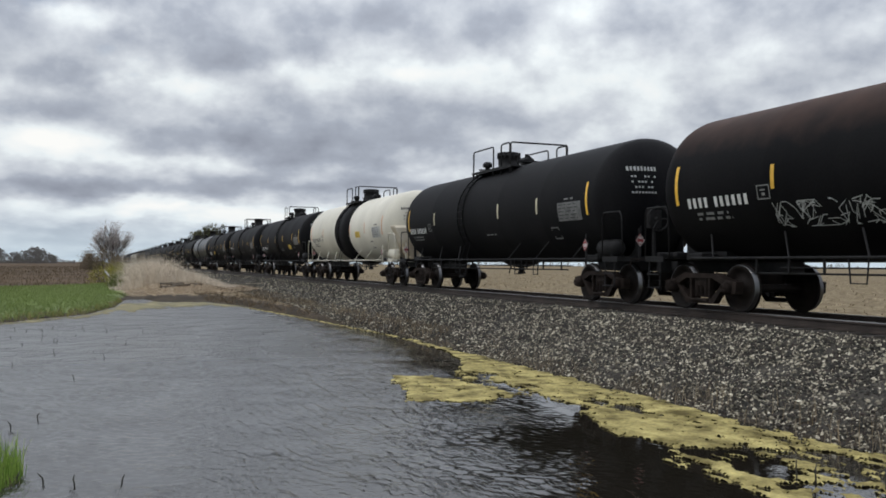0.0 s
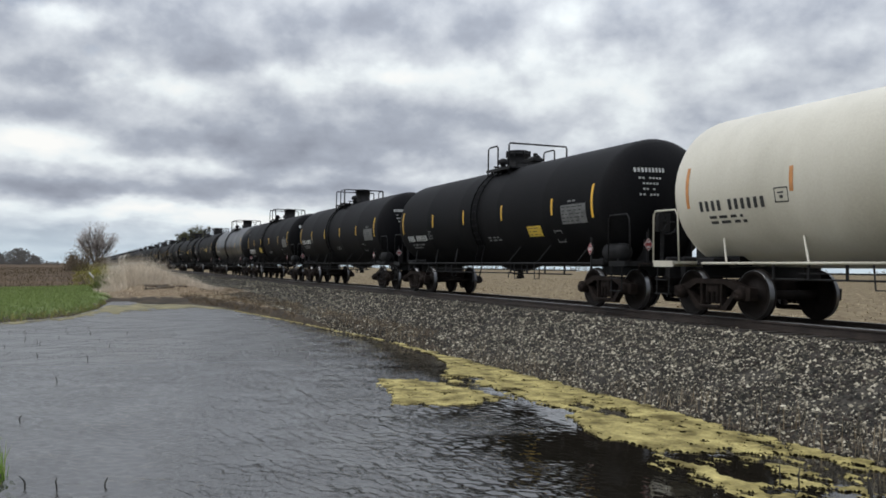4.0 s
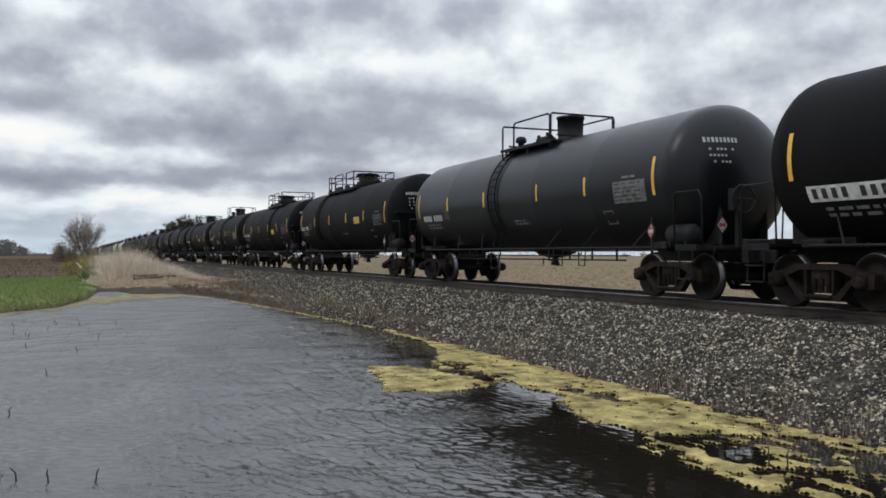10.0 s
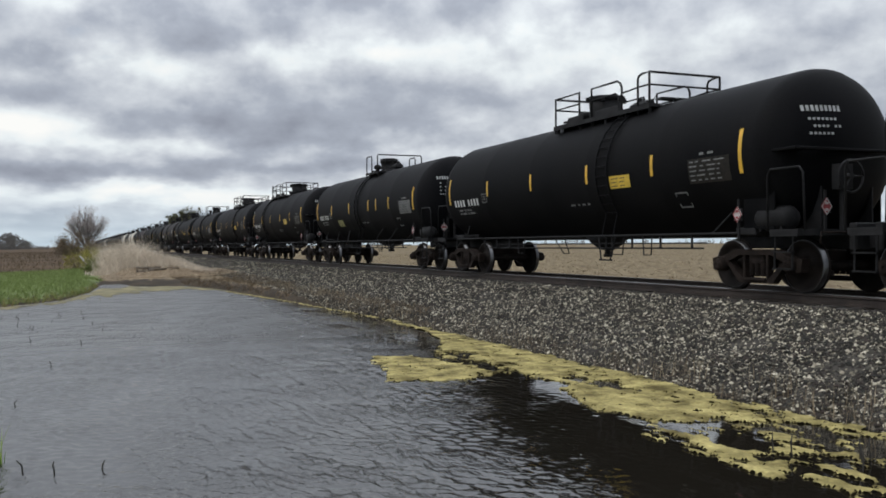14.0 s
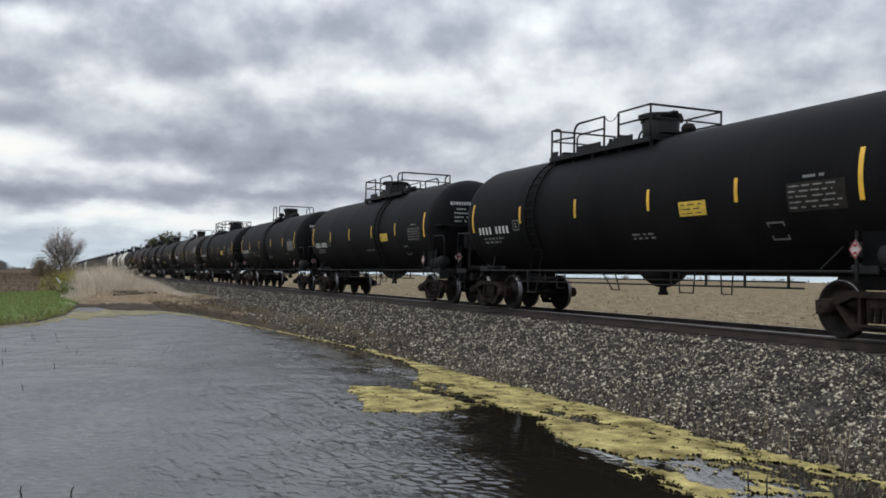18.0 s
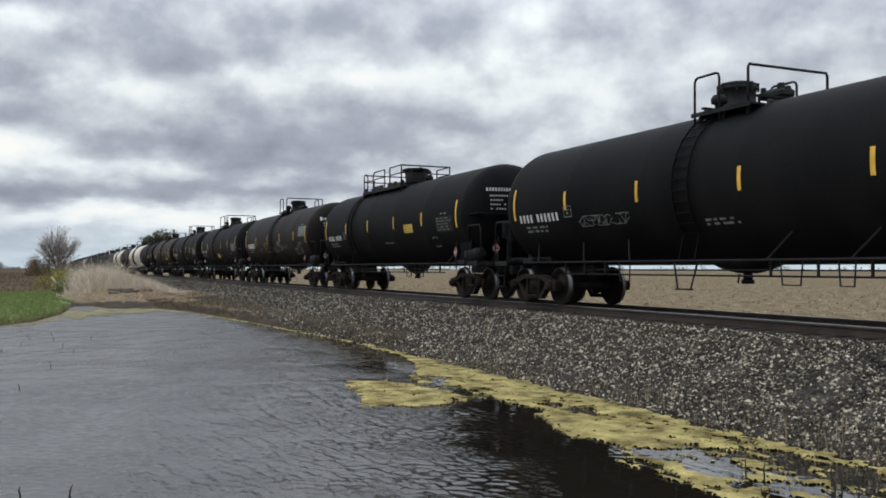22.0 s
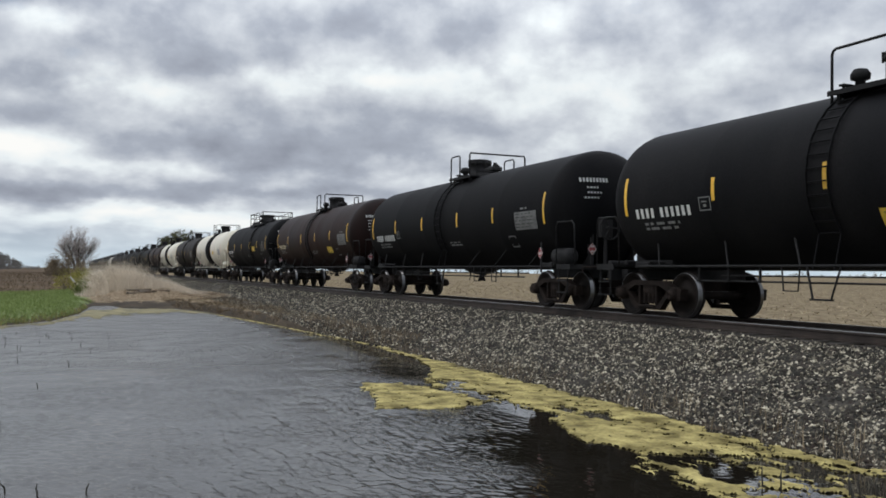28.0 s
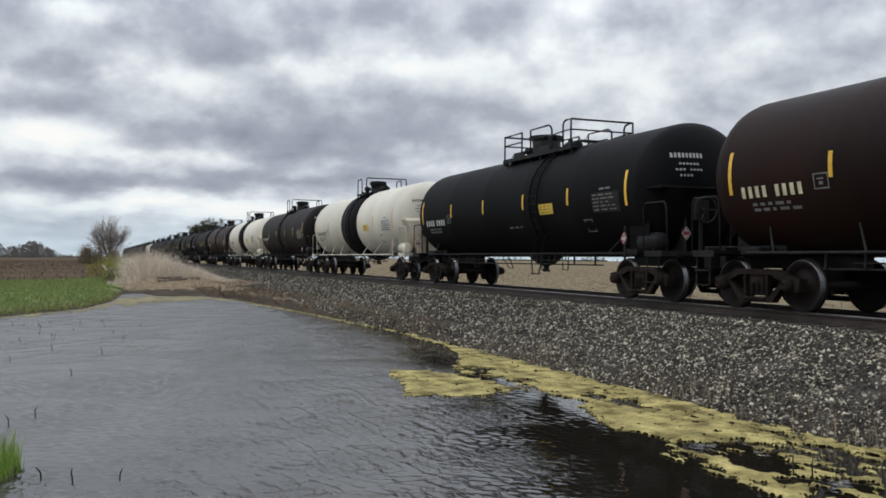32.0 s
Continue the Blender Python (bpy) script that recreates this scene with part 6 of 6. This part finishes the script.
def shrub(x, y, z, w, h, seed, mat, label, n=2600, leaf=0.07):
    """A low bush: stems and many small leaves with gaps."""
    rng = random.Random(seed)
    bush = new("bush")
    bush.location = (x, y, z)
    bm = bmesh.new()
    verts, faces = [], []
    lumps = []
    for _ in range(14):
        a, r = rng.uniform(0, 6.28), w * 0.5 * math.sqrt(rng.random())
        hh = h * rng.uniform(0.55, 1.0) * (1 - 0.35 * (r / (w * 0.5)) ** 2)
        top = Vector((r * math.cos(a), r * math.sin(a), hh * 0.8))
        rod(bm, (top.x * 0.3, top.y * 0.3, -0.1), top, 0.05, 5, 0.015)
        lumps.append((top, hh))
    for _ in range(n):
        c, hh = rng.choice(lumps)
        p = Vector((c.x + rng.gauss(0, w * 0.10), c.y + rng.gauss(0, w * 0.10), max(0.02, min(h, c.z + rng.gauss(-0.12 * h, h * 0.22)))))
        e1 = Vector((rng.gauss(0, 1), rng.gauss(0, 1), rng.gauss(0, 1))).normalized() * leaf * rng.uniform(0.6, 1.3)
        e2 = e1.orthogonal().normalized() * leaf * 0.6
        b = len(verts)
        verts += [tuple(p - e1), tuple(p + e2), tuple(p + e1), tuple(p - e2)]
        faces.append((b, b + 1, b + 2, b + 3))
    part("branchwork", bm, BARK, bush)
    me = bpy.data.meshes.new("foliage")
    me.from_pydata(verts, [], faces)
    me.materials.append(mat)
    lv = new("foliage", me)
    lv.parent = bush
    return tagged(bush, label, "bush")


BRUSH_LEAF = island_material("brown_brush_leaf", (0.15, 0.118, 0.086), (0.29, 0.235, 0.17))
YELLOW_LEAF = island_material("yellow_green_leaf", (0.20, 0.20, 0.04), (0.42, 0.38, 0.10))
GREEN_LEAF = island_material("green_leaf", (0.10, 0.13, 0.04), (0.22, 0.24, 0.09))
for az, d, w, h, sd in ((-0.75, 160, 3.4, 3.2, 40), (-0.45, 160, 3.2, 3.7, 41), (0.15, 158, 3.2, 4.0, 42), (0.85, 160, 2.6, 2.8, 43), (-0.85, 161, 2.0, 2.6, 44)):
    x, y = at(az, d)
    shrub(x, y, 0.7, w, h, sd, BRUSH_LEAF, "brown thicket at the foot of the bare tree", 2000, 0.09)
for az, d, w, h, sd, mt, lab in ((0.25, 74, 2.0, 1.7, 45, YELLOW_LEAF, "yellow-green flowering bush at the field's edge"), (0.85, 71, 1.5, 1.6, 46, YELLOW_LEAF, "yellow-green flowering bush at the field's edge"),
                                (1.05, 66, 1.2, 0.9, 47, GREEN_LEAF, "low green bush at the reeds' edge"), (0.85, 62, 1.0, 0.5, 48, GREEN_LEAF, "low green bush at the reeds' edge")):
    x, y = at(az, d)
    shrub(x, y, 0.45, w, h, sd, mt, lab, 2400, 0.045)


def far_woods(name, az0, az1, dist, h0, h1, n, seed, mat, label, depth=60):
    """A distant belt of bare woods: many upright crowns of small flecks."""
    rng = np.random.RandomState(seed)
    verts, faces = [], []
    for _ in range(n):
        az, d = radians(rng.uniform(az0, az1)), dist + rng.uniform(0, depth)
        cx, cy = -d * math.cos(az), d * math.sin(az)
        h = 0.8 * rng.uniform(h0, h1) * (0.5 + 0.9 * float(lattice_noise(az * 60.0, 0.0, seed)))
        m = 90
        a = rng.rand(m) * 6.283
        rr = np.sqrt(rng.rand(m))
        zz = rng.rand(m)
        w = h * 0.42 * np.sin(np.pi * np.clip(0.15 + 0.85 * zz, 0, 1)) ** 0.6
        p = np.stack([cx + w * rr * np.cos(a), cy + w * rr * np.sin(a), 0.3 + h * zz], 1)
        s = h * 0.045 * (0.5 + rng.rand(m))
        t = rng.rand(m) * 3.14
        e1 = np.stack([np.sin(az) * np.cos(t) * s, np.cos(az) * np.cos(t) * s, np.sin(t) * s], 1)
        e2 = np.stack([np.sin(az) * -np.sin(t) * s, np.cos(az) * -np.sin(t) * s, np.cos(t) * s], 1) * 0.6
        b = len(verts)
        q = np.stack([p - e1, p + e2, p + e1, p - e2], 1).reshape(-1, 3)
        verts += q.tolist()
        faces += (np.arange(m)[:, None] * 4 + b + np.arange(4)[None]).tolist()
    mesh_stuff(name, verts, faces, mat, label, "woods")


HAZY = island_material("hazy_bare_wood", (0.10, 0.095, 0.09), (0.20, 0.185, 0.17))
far_woods("far_woods", -5.9, -3.1, 560, 6.0, 9.5, 60, 61, HAZY, "bare grey woods on the far edge of the fields")
far_woods("far_woods", -3.1, -1.4, 640, 4.5, 7.0, 40, 62, HAZY, "bare grey woods on the far edge of the fields")
far_woods("far_woods", -14.0, -5.9, 620, 4.5, 6.8, 90, 63, HAZY, "bare grey woods on the far edge of the fields")
far_woods("far_woods", 14.0, 62.0, 1500, 5.0, 10.0, 300, 64, HAZY, "low line of bare trees beyond the corn field", 200)


# ---- what moves ----
# how far the train has come, second by second
RUN = [-140.779, -132.44, -123.971, -115.398, -106.74, -98.016, -89.238, -80.418, -71.563, -62.68, -53.774, -44.849, -35.907, -26.949, -17.978, -8.995, 0.0,
       9.005, 18.018, 27.038, 36.063, 45.089, 54.116, 63.139, 72.155, 81.161, 90.154, 99.132, 108.092, 117.033, 125.954, 134.857, 143.744]


def motions():
    rows = [(t, s) for t, s in enumerate(RUN)]
    for car, cx in CARS:
        walk(car, [(t, pose(cx + s, TRACK_Y, RAIL_Z)) for t, s in rows])
    times = [2 * k / FPS for k in range(int(32 * FPS / 2) + 1)]
    turns = [math.degrees(float(np.interp(t, range(33), RUN)) / WHEEL_R) for t in times]
    for ws, wx in SPIN:
        walk(ws, [(t, pose(wx, 0, WHEEL_R, 0, a % 360, 0)) for t, a in zip(times, turns)])
    # the wind carries the ripples over the pond
    walk(pond_water, [(t, pose(POND_AT[0] - 1.5 + 3.0 * t / 32, POND_AT[1] + 0.42 - 0.84 * t / 32, 0)) for t in (0.0, 16.0, 32.0)])


motions()
